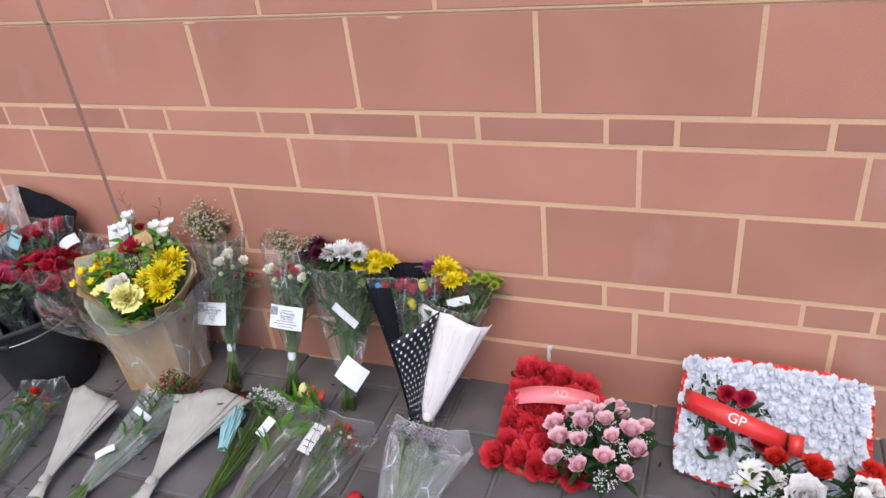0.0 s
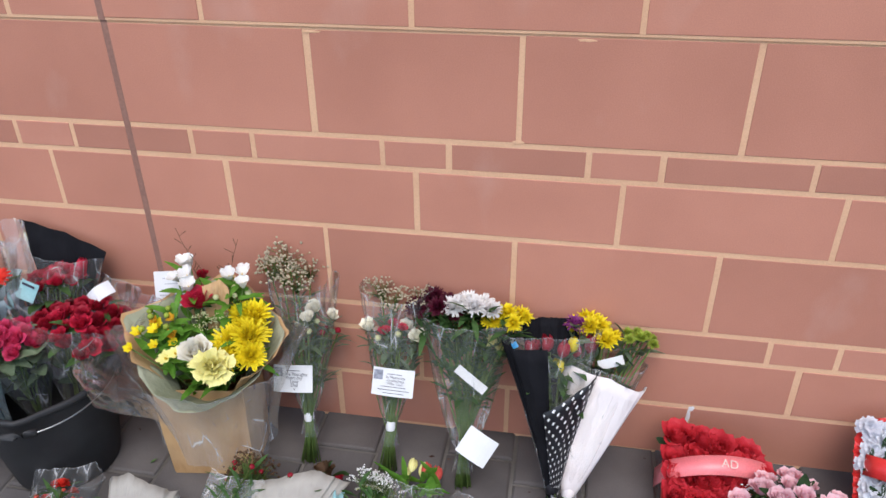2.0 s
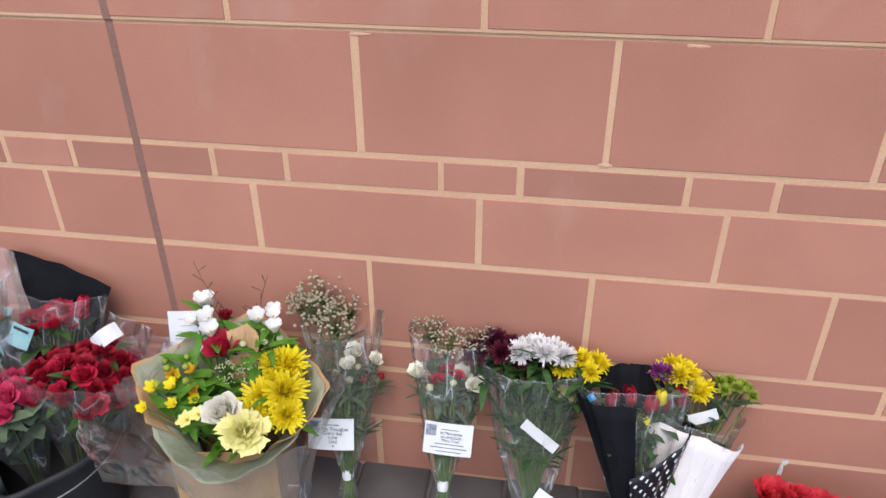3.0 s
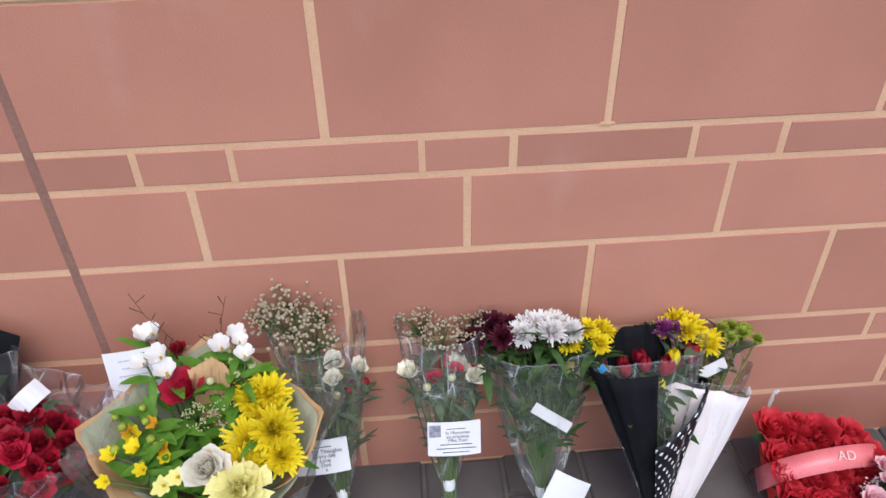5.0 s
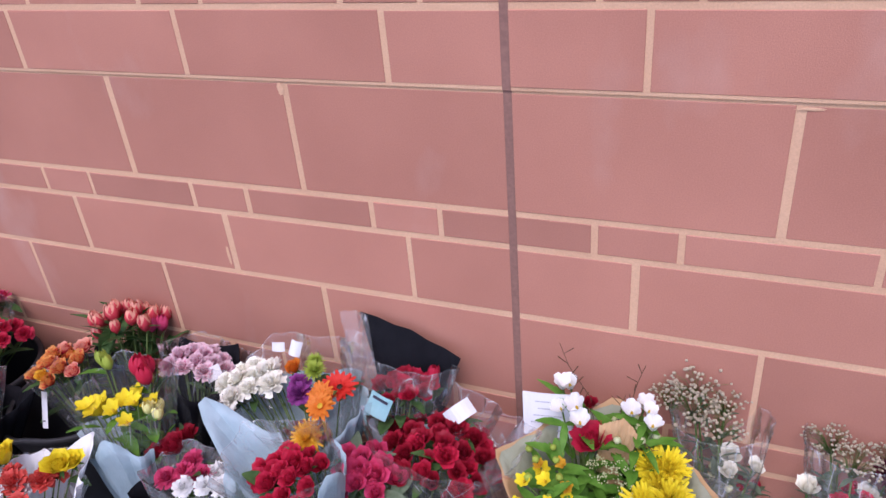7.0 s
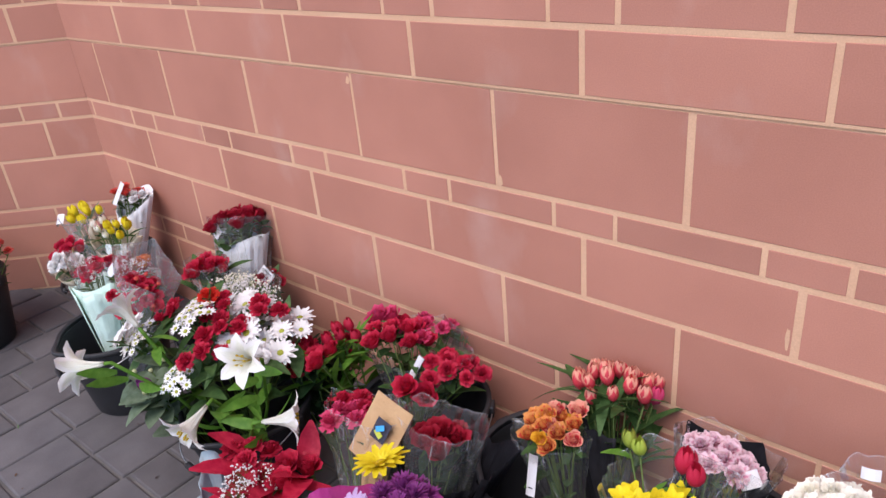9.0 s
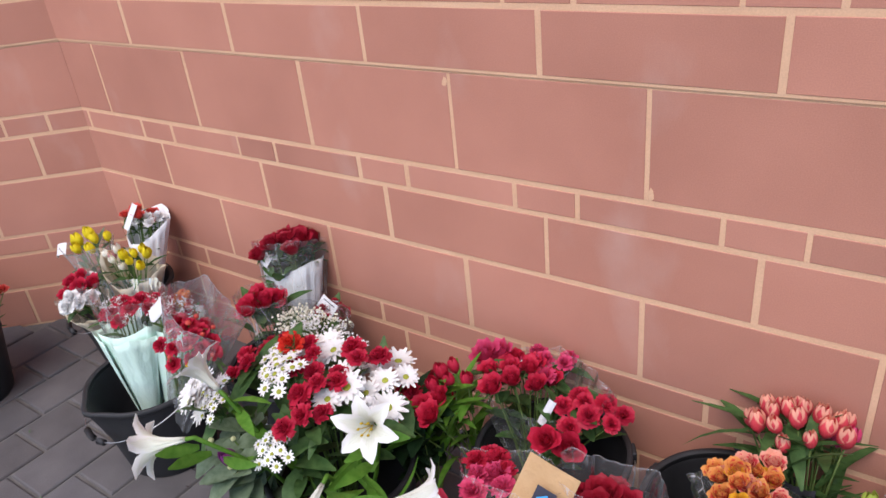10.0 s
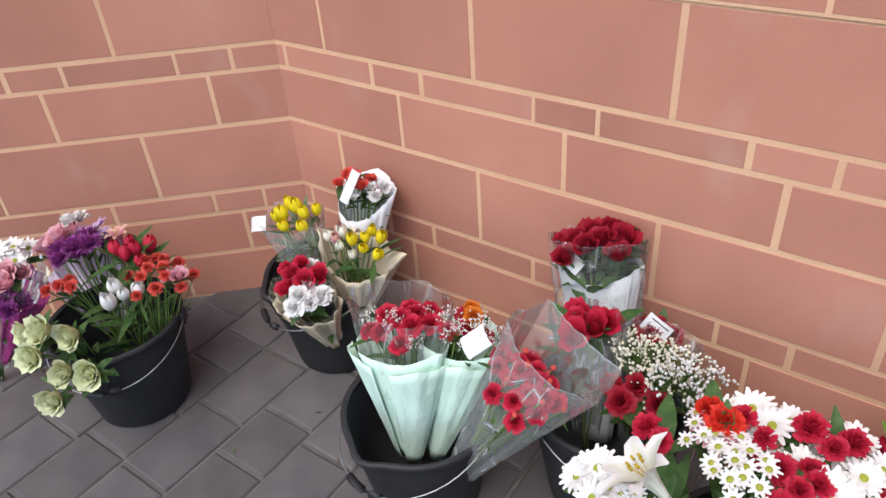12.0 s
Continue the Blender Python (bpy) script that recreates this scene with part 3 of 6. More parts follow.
def bouquet(label, foot, head, clusters, wraps=(), leaves=(14, 0.05, 0.02, "leaf"), group="", name="flower_bouquet", seed=1, cards=(), grasses=0, stalks=True, lean=(0, -0.55, 0.35), tie=None, category="bouquet", x_axis=(1, 0, 0)):
    """Flowers with stems, leaves and wrapping. clusters: kind, colour, radius, place of the middle, count, spread."""
    rng = random.Random(seed * 7 + 1)
    foot, head = Vector(foot), Vector(head)
    m = axes(foot, head - foot, x_axis)
    ob = thing(name, m, label, category, group)
    inv = m.inverted()
    axis, length = (head - foot).normalized(), (head - foot).length
    tops = []
    for kind, colour, radius, middle, count, spread in clusters:
        middle = Vector(middle)
        for i in range(count):
            a, r = i * 2.39996 + seed, spread * math.sqrt((i + 0.35 * (count > 1)) / max(1, count))
            side = m.to_3x3() @ Vector((math.cos(a), math.sin(a), 0))
            p = middle + side * r + axis * (spread * 0.45 * (1 - (r / max(spread, 1e-4)) ** 2) + rng.uniform(-0.25, 0.25) * radius)
            face = axis * 0.9 + (p - head) * (3.0) + Vector(lean) + Vector((rng.uniform(-0.25, 0.25), rng.uniform(-0.25, 0.25), rng.uniform(-0.1, 0.2)))
            if kind in ("tulip", "bud", "gypsophila", "spray"):
                face = axis + (p - head) * 3.0 + Vector(lean) * 0.35 + Vector((rng.uniform(-0.2, 0.2), rng.uniform(-0.2, 0.2), 0.1))
            k = radius * rng.uniform(0.84, 1.16) * (1.18 if kind == "rose" else 1.0)
            w = axes(p, face) @ pose(0, 0, 0, 0, 0, rng.uniform(0, 360)) @ Matrix.Scale(k, 4)
            head_ob = part(kind, flower(kind, colour, rng.randrange(3 if kind == "rose" else 2)), ob, inv @ w)
            if kind in ("gypsophila", "spray"):
                tagged(head_ob, kind="stuff")
            tops.append((inv @ p, (inv.to_3x3() @ Vector(face)).normalized(), radius))
    if stalks and tops:
        bm = bmesh.new()
        for p, d, r in tops[:34]:
            b = Vector((rng.gauss(0, 0.010), rng.gauss(0, 0.008), rng.uniform(0.0, 0.02)))
            w = Vector((rng.gauss(0, 0.005), rng.gauss(0, 0.005), length * 0.27))
            tube(bm, [b, w, (w + p) * 0.5 + Vector((0, 0, 0.15 * length * 0.3)), p - d * r * 0.3], 0.0024, 4, 0.0018)
        for i in range(grasses):
            a = rng.uniform(0, 6.28)
            w = Vector((rng.gauss(0, 0.005), rng.gauss(0, 0.005), length * 0.2))
            r = rng.uniform(0.02, 0.06)
            tip = Vector((r * math.cos(a), r * 0.6 * math.sin(a), length * rng.uniform(0.6, 0.95)))
            tube(bm, [(w.x * 2, w.y * 2, 0.005), w, (w + tip) * 0.5, tip], 0.0018, 3, 0.001)
        tagged(part("stem_bundle", mesh_of("stem_bundle", bm, [M["f_stem"]]), ob), kind="stuff")
    n, size, width, colour = leaves
    if n and tops:
        bm = bmesh.new()
        for i in range(int(n * 1.7)):
            p, d, r = tops[rng.randrange(len(tops))]
            down = rng.uniform(0.4, 2.6) * max(r, 0.02)
            q = p - Vector((p.x * 0.4, p.y * 0.4, length * 0.3)).normalized() * down
            a = rng.uniform(0, 6.28)
            way = Vector((math.cos(a), math.sin(a), rng.uniform(-0.2, 0.9))).normalized()
            if i % 3:
                w = Vector((0, 0, length * 0.27))
                q = w + (p - w) * rng.uniform(0.3, 0.97) + Vector((rng.gauss(0, 0.008), rng.gauss(0, 0.008), 0))
                way = Vector((math.cos(a) * 0.7, math.sin(a) * 0.7, rng.uniform(0.3, 1.2))).normalized()
            x = way.cross(Vector((0, 0, 1))).normalized()
            mm = Matrix((x, way, x.cross(way))).transposed().to_4x4()
            mm.translation = q
            leaf_blade(bm, mm, size * rng.uniform(0.7, 1.3), width * rng.uniform(0.7, 1.3), rng.uniform(0.1, 0.9))
        tagged(part("foliage", mesh_of("foliage", bm, [M["f_" + colour]]), ob), kind="stuff")
    for i, (mat, h0, h1, r0, r1, extra) in enumerate(wraps):
        nm = "film_wrap" if mat.startswith("film") else "paper_wrap"
        w = part(nm, wrap_mesh(nm, mat, h0 * length, h1 * length, r0, r1, seed=seed + i * 13, **extra), ob)
        if mat.startswith("film"):
            w.visible_shadow = False
        else:
            s = w.modifiers.new("thickness", "SOLIDIFY")
            s.thickness = 0.0008
    if tie:
        bm = bmesh.new()
        lathe(bm, [(tie[1], -0.012), (tie[1] * 1.15, -0.004), (tie[1] * 1.1, 0.006), (tie[1] * 0.95, 0.012)], 14)
        part("tie", mesh_of("tie", bm, [M[tie[2]]]), ob, pose(0, 0, tie[0] * length))
    for c in cards:
        card_part(ob, *c[:5], **c[5])
    return ob


def bucket(at, turn=0.0, radius=0.168, height=0.285, label="black plastic builder's bucket standing on the paving, full of flowers", handle=20.0):
    """A tapered bucket with a rolled rim, a pouring lip, a wire bail and a plastic grip."""
    ob = thing("bucket", pose(at[0], at[1], 0, 0, 0, turn), label, "bucket", "buckets of flowers")
    base = radius * 0.74

    def lip(a, z):
        d = (a - math.pi * 1.5 + math.pi) % (2 * math.pi) - math.pi
        return 1 + 0.13 * math.exp(-(d / 0.22) ** 2) * max(0.0, (z / height - 0.72) / 0.28)
    bm = bmesh.new()
    lathe(bm, [(0.002, 0.0), (base * 0.96, 0.0), (base, 0.006), (base + (radius - base) * 0.5, height * 0.5), (radius * 0.985, height * 0.93), (radius * 0.985, height - 0.003),
               (radius * 0.955, height - 0.003), (radius * 0.95, height * 0.93), (base + (radius - base) * 0.48, height * 0.5), (base * 0.97, 0.008), (0.002, 0.008)], 48, 0, lip)
    part("body", mesh_of("bucket_body", bm, [M["bucket"]]), ob)
    bm = bmesh.new()
    lathe(bm, [(radius * 0.95, height), (radius * 0.985, height + 0.005), (radius * 1.025, height + 0.002), (radius * 1.03, height - 0.010), (radius * 0.99, height - 0.016), (radius * 0.95, height - 0.012), (radius * 0.95, height)], 48, 0, lip)
    part("rim", mesh_of("bucket_rim", bm, [M["bucket"]]), ob)
    for s in (-1, 1):
        bm = bmesh.new()
        box(bm, 0.018, 0.036, 0.034, (s * radius * 1.02, 0, height - 0.018), 0.004)
        part("handle_lug", mesh_of("handle_lug", bm, [M["bucket"]]), ob)
    tilt = Matrix.Translation((0, 0, height - 0.014)) @ pose(0, 0, 0, handle, 0, 0)
    arc = [tilt @ Vector((radius * 1.05 * math.cos(a), -radius * 1.22 * math.sin(a), 0)) for a in [math.pi * k / 24 for k in range(25)]]
    bm = bmesh.new()
    tube(bm, arc, 0.0018, 6)
    bail = part("wire_handle", mesh_of("wire_handle", bm, [M["wire"]]), ob, label="galvanised wire handle")
    bm = bmesh.new()
    tube(bm, arc[10:15], 0.009, 10)
    part("grip", mesh_of("grip", bm, [M["bucket"]]), bail, label="black plastic grip")
    return ob


# ---- the wall, laid in courses ----
JOINT = 0.012
# bottom, top and bond of each course: 0 full blocks, 1 full blocks shifted by half, 2 thin course
COURSES = [(0.0, 0.154, 0), (0.154, 0.300, 1), (0.300, 0.373, 2), (0.373, 0.585, 0), (0.585, 0.741, 1), (0.741, 0.811, 2), (0.811, 1.046, 0), (1.046, 1.184, 1), (1.184, 1.258, 2),
           (1.258, 1.480, 0), (1.480, 1.630, 1), (1.630, 1.705, 2), (1.705, 1.930, 0), (1.930, 2.080, 1), (2.080, 2.155, 2), (2.155, 2.380, 0), (2.380, 2.530, 1), (2.530, 2.605, 2), (2.605, 2.830, 0), (2.830, 2.980, 1)]
LEDGE = 0.004
PITCH = 0.45
BLOCKS = {}


def block_mesh(length, height, mat):
    """A block with a worn, bevelled front edge; its front at y = 0, its middle at the origin."""
    key = (round(length, 4), round(height, 4), mat)
    if key not in BLOCKS:
        bm = bmesh.new()
        b, x, z = 0.0012, length / 2, height / 2
        loops = [[bm.verts.new((sx * (x - i), y, sz * (z - i))) for sx, sz in ((-1, -1), (1, -1), (1, 1), (-1, 1))] for y, i in ((0.0, b), (b, 0.0), (0.05, 0.0))]
        bm.faces.new(loops[0])
        for p, q in zip(loops, loops[1:]):
            for j in range(4):
                bm.faces.new((p[j], q[j], q[(j + 1) % 4], p[(j + 1) % 4]))
        BLOCKS[key] = mesh_of("block", bm, [M[mat]], False)
    return BLOCKS[key]


def joints(bond, lo, hi, shift=0.0, breaks=()):
    offsets = {0: (0.0,), 1: (0.225,), 2: (0.15, 0.30)}[bond]
    xs = {o + PITCH * k - shift for o in offsets for k in range(-30, 30)}
    xs = {round(x * 0.9967 if x > 0 else x + 0.025 * min(0.0, x + 1.9), 4) for x in xs}
    xs = sorted(x for x in xs if lo + 0.03 < x < hi - 0.03 and all(abs(x - b) > 0.03 for b in breaks))
    return sorted([lo, hi, *xs, *[b for b in breaks if lo < b < hi]])


def stone_wall(name, m, lo, hi, label, shift=0.0, breaks=(), near=1.7):
    """A wall along local x whose face looks to -y. Courses above near are laid as one mesh."""
    wall = new(name)
    wall.matrix_basis = m
    tagged(wall, label, "wall", kind="structure")
    bm = bmesh.new()
    box(bm, hi - lo, 0.28, 1.046 + 0.05, ((lo + hi) / 2, 0.1412, (1.046 - 0.05) / 2))
    box(bm, hi - lo, 0.28 + LEDGE, 3.0 - 1.046, ((lo + hi) / 2, 0.1412 - LEDGE / 2, (1.046 + 3.0) / 2))
    part("mortar", mesh_of("mortar", bm, [M["mortar"]], False), wall, label="buff mortar joints")
    rng = random.Random(name)
    rest_v, rest_f = [], []
    for z0, z1, bond in COURSES:
        y = -LEDGE if z0 > 1.0 else 0.0
        xs = joints(bond, lo, hi, shift, breaks)
        for a, b in zip(xs, xs[1:]):
            la = JOINT / 2 + rng.uniform(-0.0018, 0.0018) if a not in breaks else 0.0072
            lb = JOINT / 2 + rng.uniform(-0.0018, 0.0018) if b not in breaks else 0.0072
            la, lb = 0.0 if a == lo else la, 0.0 if b == hi else lb
            a, b = a + la, b - lb
            bottom = z0 + (JOINT / 2 if z0 > 0 else 0.0)
            top = z1 - JOINT / 2 + rng.uniform(-0.0012, 0.0012)
            at = Vector(((a + b) / 2, y + rng.uniform(-0.0006, 0.0006), (bottom + top) / 2))
            if z1 < near:
                me = block_mesh(b - a, top - bottom, "stone_thin" if bond == 2 else "stone")
                part("block", me, wall, Matrix.Translation(at) @ pose(0, 0, 0, 0, rng.uniform(-0.12, 0.12), 0))
            else:
                n = len(rest_v)
                rest_v += [(x, yy, z) for yy in (y, 0.04) for x, z in ((a, bottom), (b, bottom), (b, top), (a, top))]
                rest_f += [(n, n + 1, n + 2, n + 3), (n, n + 4, n + 5, n + 1), (n + 1, n + 5, n + 6, n + 2), (n + 2, n + 6, n + 7, n + 3), (n + 3, n + 7, n + 4, n)]
    me = bpy.data.meshes.new("upper_blocks")
    me.from_pydata(rest_v, [], rest_f)
    me.materials.append(M["stone"])
    tagged(part("upper_blocks", me, wall), kind="stuff")
    for b in breaks:
        bm = bmesh.new()
        box(bm, 0.0156, 0.012, 1.046, (b, 0.0066, 0.523))
        box(bm, 0.0156, 0.012, 1.95, (b, 0.0066 - LEDGE, 1.046 + 0.975))
        part("movement_joint", mesh_of("movement_joint", bm, [M["mastic"]], False), wall, label="brown mastic movement joint")
    return wall


CORNER = -3.365
stone_wall("wall_main", pose(0, 0, 0), CORNER - 0.012, 4.05, "pink sandstone block wall with buff mortar and thin courses", breaks=(-0.004,))
turn_left = 42.5
side = pose(CORNER, 0, 0, 0, 0, turn_left)
stone_wall("wall_side", side, -2.6, -0.001, "pink sandstone block wall turning out from the corner", shift=-0.025)

# ---- paving ----
bm = bmesh.new()
bmesh.ops.create_grid(bm, x_segments=2, y_segments=2, size=400)
ground = tagged(new("ground", mesh_of("ground", bm, [M["ground"]], False)), "grey block paving running on to the horizon", "ground", kind="structure")
ground.location = (0, 0, -0.042)
paving = tagged(new("pavement"), "weathered grey concrete block paving, random lengths", "pavement", kind="structure")
bm = bmesh.new()
box(bm, 9.46, 4.15, 0.03, (-0.61, -1.98, -0.023))
part("joint_sand", mesh_of("joint_sand", bm, [M["sand"]], False), paving, label="pale jointing sand")
PAVERS = {}


def paver_mesh(w, l):
    key = (round(w, 3), round(l, 3))
    if key not in PAVERS:
        bm = bmesh.new()
        rings_ = [[bm.verts.new((sx * (w / 2 - i), sy * (l / 2 - i), z)) for sx, sy in ((-1, -1), (1, -1), (1, 1), (-1, 1))] for z, i in ((0.0, 0.006), (-0.0025, 0.002), (-0.006, 0.0), (-0.02, 0.0))]
        bm.faces.new(rings_[0])
        for p, q in zip(rings_, rings_[1:]):
            for j in range(4):
                bm.faces.new((p[j], q[j], q[(j + 1) % 4], p[(j + 1) % 4]))
        bmesh.ops.recalc_face_normals(bm, faces=bm.faces[:])
        PAVERS[key] = mesh_of("paver", bm, [M["paver"]], False)
    return PAVERS[key]


rng = random.Random(11)
far_v, far_f, near_count = [], [], 0
side_dir = Vector((math.cos(radians(turn_left)), math.sin(radians(turn_left))))
for i in range(-30, 24):
    x = -0.0382 + 0.1755 * i
    y = rng.uniform(0.0, 0.1)
    while y > -4.0:
        length = rng.choice((0.13, 0.175, 0.175, 0.22, 0.25))
        mid = y - length / 2
        inside = x < CORNER and (x - CORNER) * -side_dir.y + mid * side_dir.x > 0.04
        if not inside and mid < 0.06:
            if -4.3 < x < 2.5 and mid > -1.08 and near_count < 300 and not (x < -3.5 and mid > -0.2):
                near_count += 1
                part("paver", paver_mesh(0.1665, length - 0.009), paving, pose(x, mid, rng.uniform(-0.0015, 0.0015), rng.uniform(-0.4, 0.4), rng.uniform(-0.4, 0.4), rng.uniform(-0.5, 0.5)))
            else:
                n = len(far_v)
                a, b = 0.0833, length / 2 - 0.0045
                far_v += [(x + sx * (a - k), mid + sy * (b - k), z) for z, k in ((0.0, 0.005), (-0.006, 0.0)) for sx, sy in ((-1, -1), (1, -1), (1, 1), (-1, 1))]
                far_f += [(n, n + 1, n + 2, n + 3)] + [(n + j, n + 4 + j, n + 4 + (j + 1) % 4, n + (j + 1) % 4) for j in range(4)]
        y -= length
me = bpy.data.meshes.new("pavers_beyond")
me.from_pydata(far_v, [], far_f)
me.materials.append(M["paver"])
tagged(part("pavers_beyond", me, paving), kind="stuff")

# dried mortar smears and a white salt stain on the wall
def smear(at, w, h, seed, mat):
    r = random.Random(seed)
    bm = bmesh.new()
    ring_ = [bm.verts.new((w * math.cos(a) * r.uniform(0.5, 1.0), 0.0, h * math.sin(a) * r.uniform(0.6, 1.0))) for a in [2 * math.pi * k / 14 for k in range(14)]]
    mid = bm.verts.new((0, -0.0016, 0))
    for j in range(14):
        bm.faces.new((ring_[j], ring_[(j + 1) % 14], mid))
    bmesh.ops.recalc_face_normals(bm, faces=bm.faces[:])
    me = mesh_of("mortar_smear", bm, [M[mat]])
    part("mortar_smear", me, bpy.data.objects["wall_main"], pose(*at), "dried pale mortar smear")


for k, (x, z, w, h) in enumerate(((1.345, 0.125, 0.006, 0.028), (1.35, 0.15, 0.010, 0.010), (0.09, 1.180, 0.022, 0.008), (0.12, 1.172, 0.006, 0.014), (0.16, 1.176, 0.012, 0.006), (0.895, 0.818, 0.018, 0.006), (-0.46, 1.03, 0.010, 0.016),
                                  (0.46, 1.035, 0.03, 0.004), (1.02, 1.036, 0.035, 0.004), (-1.34, 0.83, 0.008, 0.02), (-0.69, 0.63, 0.005, 0.03), (-1.81, 1.02, 0.009, 0.014))):
    smear((x, -0.0004, z), w, h, k, "card" if k in (0, 1) else "mortar")

# ---- buckets ----
bucket((-0.20, -0.27), 20, handle=3.0)
bucket((-2.58, -0.47), -4, height=0.27)
bucket((-3.09, -0.212), -20)
bucket((-3.43, -0.655), 40)
bucket((-2.24, -0.245), 60)
bucket((-1.86, -0.47), 10)
bucket((-1.465, -0.21), 30)
bucket((-1.09, -0.20), -15)
bucket((-0.70, -0.20), 5)

# ---- bouquets standing against the wall ----
STANDING = "bouquets leaning on the wall"
BUCKETED = "bouquets standing in buckets"
LYING = "bouquets lying on the paving"
CONE = dict(skirt=0.05, squash=0.7, lift=0.03, corners=0.03, ruffle=0.004, curve=0.75)

bouquet("baby's breath and cream buds in clear film, with a handwritten card", (0.42, -0.185, 0), (0.40, -0.06, 0.40),
        [("gypsophila", "dry", 0.055, (0.36, -0.03, 0.455), 5, 0.07), ("rose", "cream", 0.016, (0.43, -0.07, 0.36), 3, 0.045), ("bud", "palegreen", 0.012, (0.40, -0.08, 0.33), 6, 0.05), ("bud", "dark_red", 0.011, (0.45, -0.06, 0.31), 3, 0.03)],
        [("film", 0.30, 1.15, 0.012, 0.088, CONE)], (120, 0.042, 0.012, "sage_leaf"), STANDING, seed=2, grasses=26, tie=(0.30, 0.011, "card"),
        cards=[((0.388, -0.155, 0.242), (-0.05, -1, 0.55), 0.100, 0.066, 6, dict(lines=(0.35, "In My Thoughts", "Every day", "Love", "Dad", "x"), picture=True, label="white card with handwriting"))])
bouquet("baby's breath with small red and cream roses in clear film", (0.625, -0.19, 0), (0.622, -0.055, 0.375),
        [("gypsophila", "dry", 0.045, (0.60, -0.03, 0.40), 3, 0.05), ("gypsophila", "dry", 0.04, (0.68, -0.03, 0.41), 1, 0.0), ("rose", "cream", 0.019, (0.56, -0.06, 0.345), 1, 0), ("rose", "cream", 0.017, (0.665, -0.06, 0.33), 2, 0.03),
         ("rose", "red", 0.012, (0.63, -0.06, 0.335), 5, 0.045), ("bud", "palegreen", 0.011, (0.62, -0.07, 0.32), 5, 0.05)],
        [("film", 0.32, 1.2, 0.012, 0.085, CONE)], (120, 0.042, 0.012, "sage_leaf"), STANDING, seed=3, grasses=26, tie=(0.32, 0.011, "card"),
        cards=[((0.635, -0.145, 0.255), (0.05, -1, 0.55), 0.100, 0.066, -3, dict(lines=(0.35, "In Memories", "so precious", "Miss You!", 0.6, 0.75, 0.5), picture=True, label="white card with handwriting"))])
bouquet("white, yellow and wine chrysanthemums on long stems in clear film", (0.81, -0.205, 0), (0.80, -0.055, 0.39),
        [("chrysanthemum", "white", 0.025, (0.81, -0.05, 0.41), 8, 0.055), ("chrysanthemum", "yellow", 0.023, (0.90, -0.05, 0.39), 6, 0.05), ("chrysanthemum", "wine", 0.024, (0.725, -0.035, 0.40), 7, 0.055), ("chrysanthemum", "lemon", 0.018, (0.86, -0.07, 0.335), 2, 0.02)],
        [("film", 0.22, 1.06, 0.014, 0.11, CONE)], (170, 0.055, 0.016, "leaf"), STANDING, seed=4, grasses=40, tie=(0.26, 0.012, "card"),
        cards=[((0.845, -0.20, 0.135), (0.1, -1, 0.6), 0.078, 0.07, -32, dict(lines=(), label="blank white gift card")), ((0.82, -0.135, 0.28), (0.1, -1, 0.5), 0.085, 0.022, -38, dict(lines=(), label="white plastic care label", bend=0.002))])
bouquet("red and yellow tulips in black paper printed with white diamonds", (1.03, -0.245, 0), (0.995, -0.10, 0.385),
        [("tulip", "dark_red", 0.017, (0.985, -0.115, 0.345), 5, 0.05), ("tulip", "yellow", 0.019, (1.02, -0.125, 0.315), 1, 0), ("tulip", "yellow", 0.016, (1.045, -0.10, 0.35), 2, 0.02), ("tulip", "dark_red", 0.016, (1.08, -0.09, 0.345), 3, 0.03)],
        [("black", 0.10, 1.03, 0.012, 0.108, dict(squash=0.7, sector=(140, 268), lift=0.01, ruffle=0.002, skirt=0.03, slant=0.01, crumple=0.5)),
         ("dots", 0.10, 0.68, 0.014, 0.112, dict(squash=0.7, sector=(262, 392), ruffle=0.002, skirt=0.04, slant=0.07, crumple=0.5)),
         ("black", 0.5, 1.10, 0.07, 0.10, dict(squash=0.6, sector=(50, 130), ruffle=0.004)), ("film", 0.14, 1.06, 0.014, 0.114, dict(squash=0.62, corners=0.03))], (60, 0.045, 0.018, "leaf"), STANDING, seed=5, grasses=14, tie=(0.15, 0.014, "dots"),
        cards=[((0.915, -0.10, 0.365), (-0.2, -1, 0.6), 0.014, 0.014, 40, dict(lines=(), mat="blue", label="round blue sticker", bend=0.001)), ((1.03, -0.262, 0.03), (0, -1, 0.8), 0.03, 0.02, 30, dict(lines=(), label="small white tag", bend=0.002))])
bouquet("yellow and purple chrysanthemums with eucalyptus in blush paper", (1.055, -0.24, 0), (1.13, -0.055, 0.37),
        [("chrysanthemum", "yellow", 0.026, (1.085, -0.04, 0.385), 5, 0.04), ("chrysanthemum", "purple", 0.022, (1.055, -0.055, 0.40), 2, 0.02), ("chrysanthemum", "yellow", 0.024, (1.12, -0.06, 0.365), 3, 0.03), ("chrysanthemum", "lime", 0.014, (1.20, -0.035, 0.36), 8, 0.045)],
        [("blush", 0.09, 0.82, 0.015, 0.104, dict(squash=0.6, sector=(195, 375), ruffle=0.0015, slant=-0.012, curve=1.0, crumple=0.25, folds=5, square=0.3, phase=0.15)), ("film", 0.15, 0.92, 0.014, 0.09, CONE)],
        (22, 0.065, 0.03, "sage_leaf"), STANDING, seed=6, grasses=10, tie=(0.12, 0.014, "blush"), cards=[((1.135, -0.09, 0.335), (0.2, -1, 0.7), 0.06, 0.022, 12, dict(lines=(), label="white plastic care label", bend=0.002))])

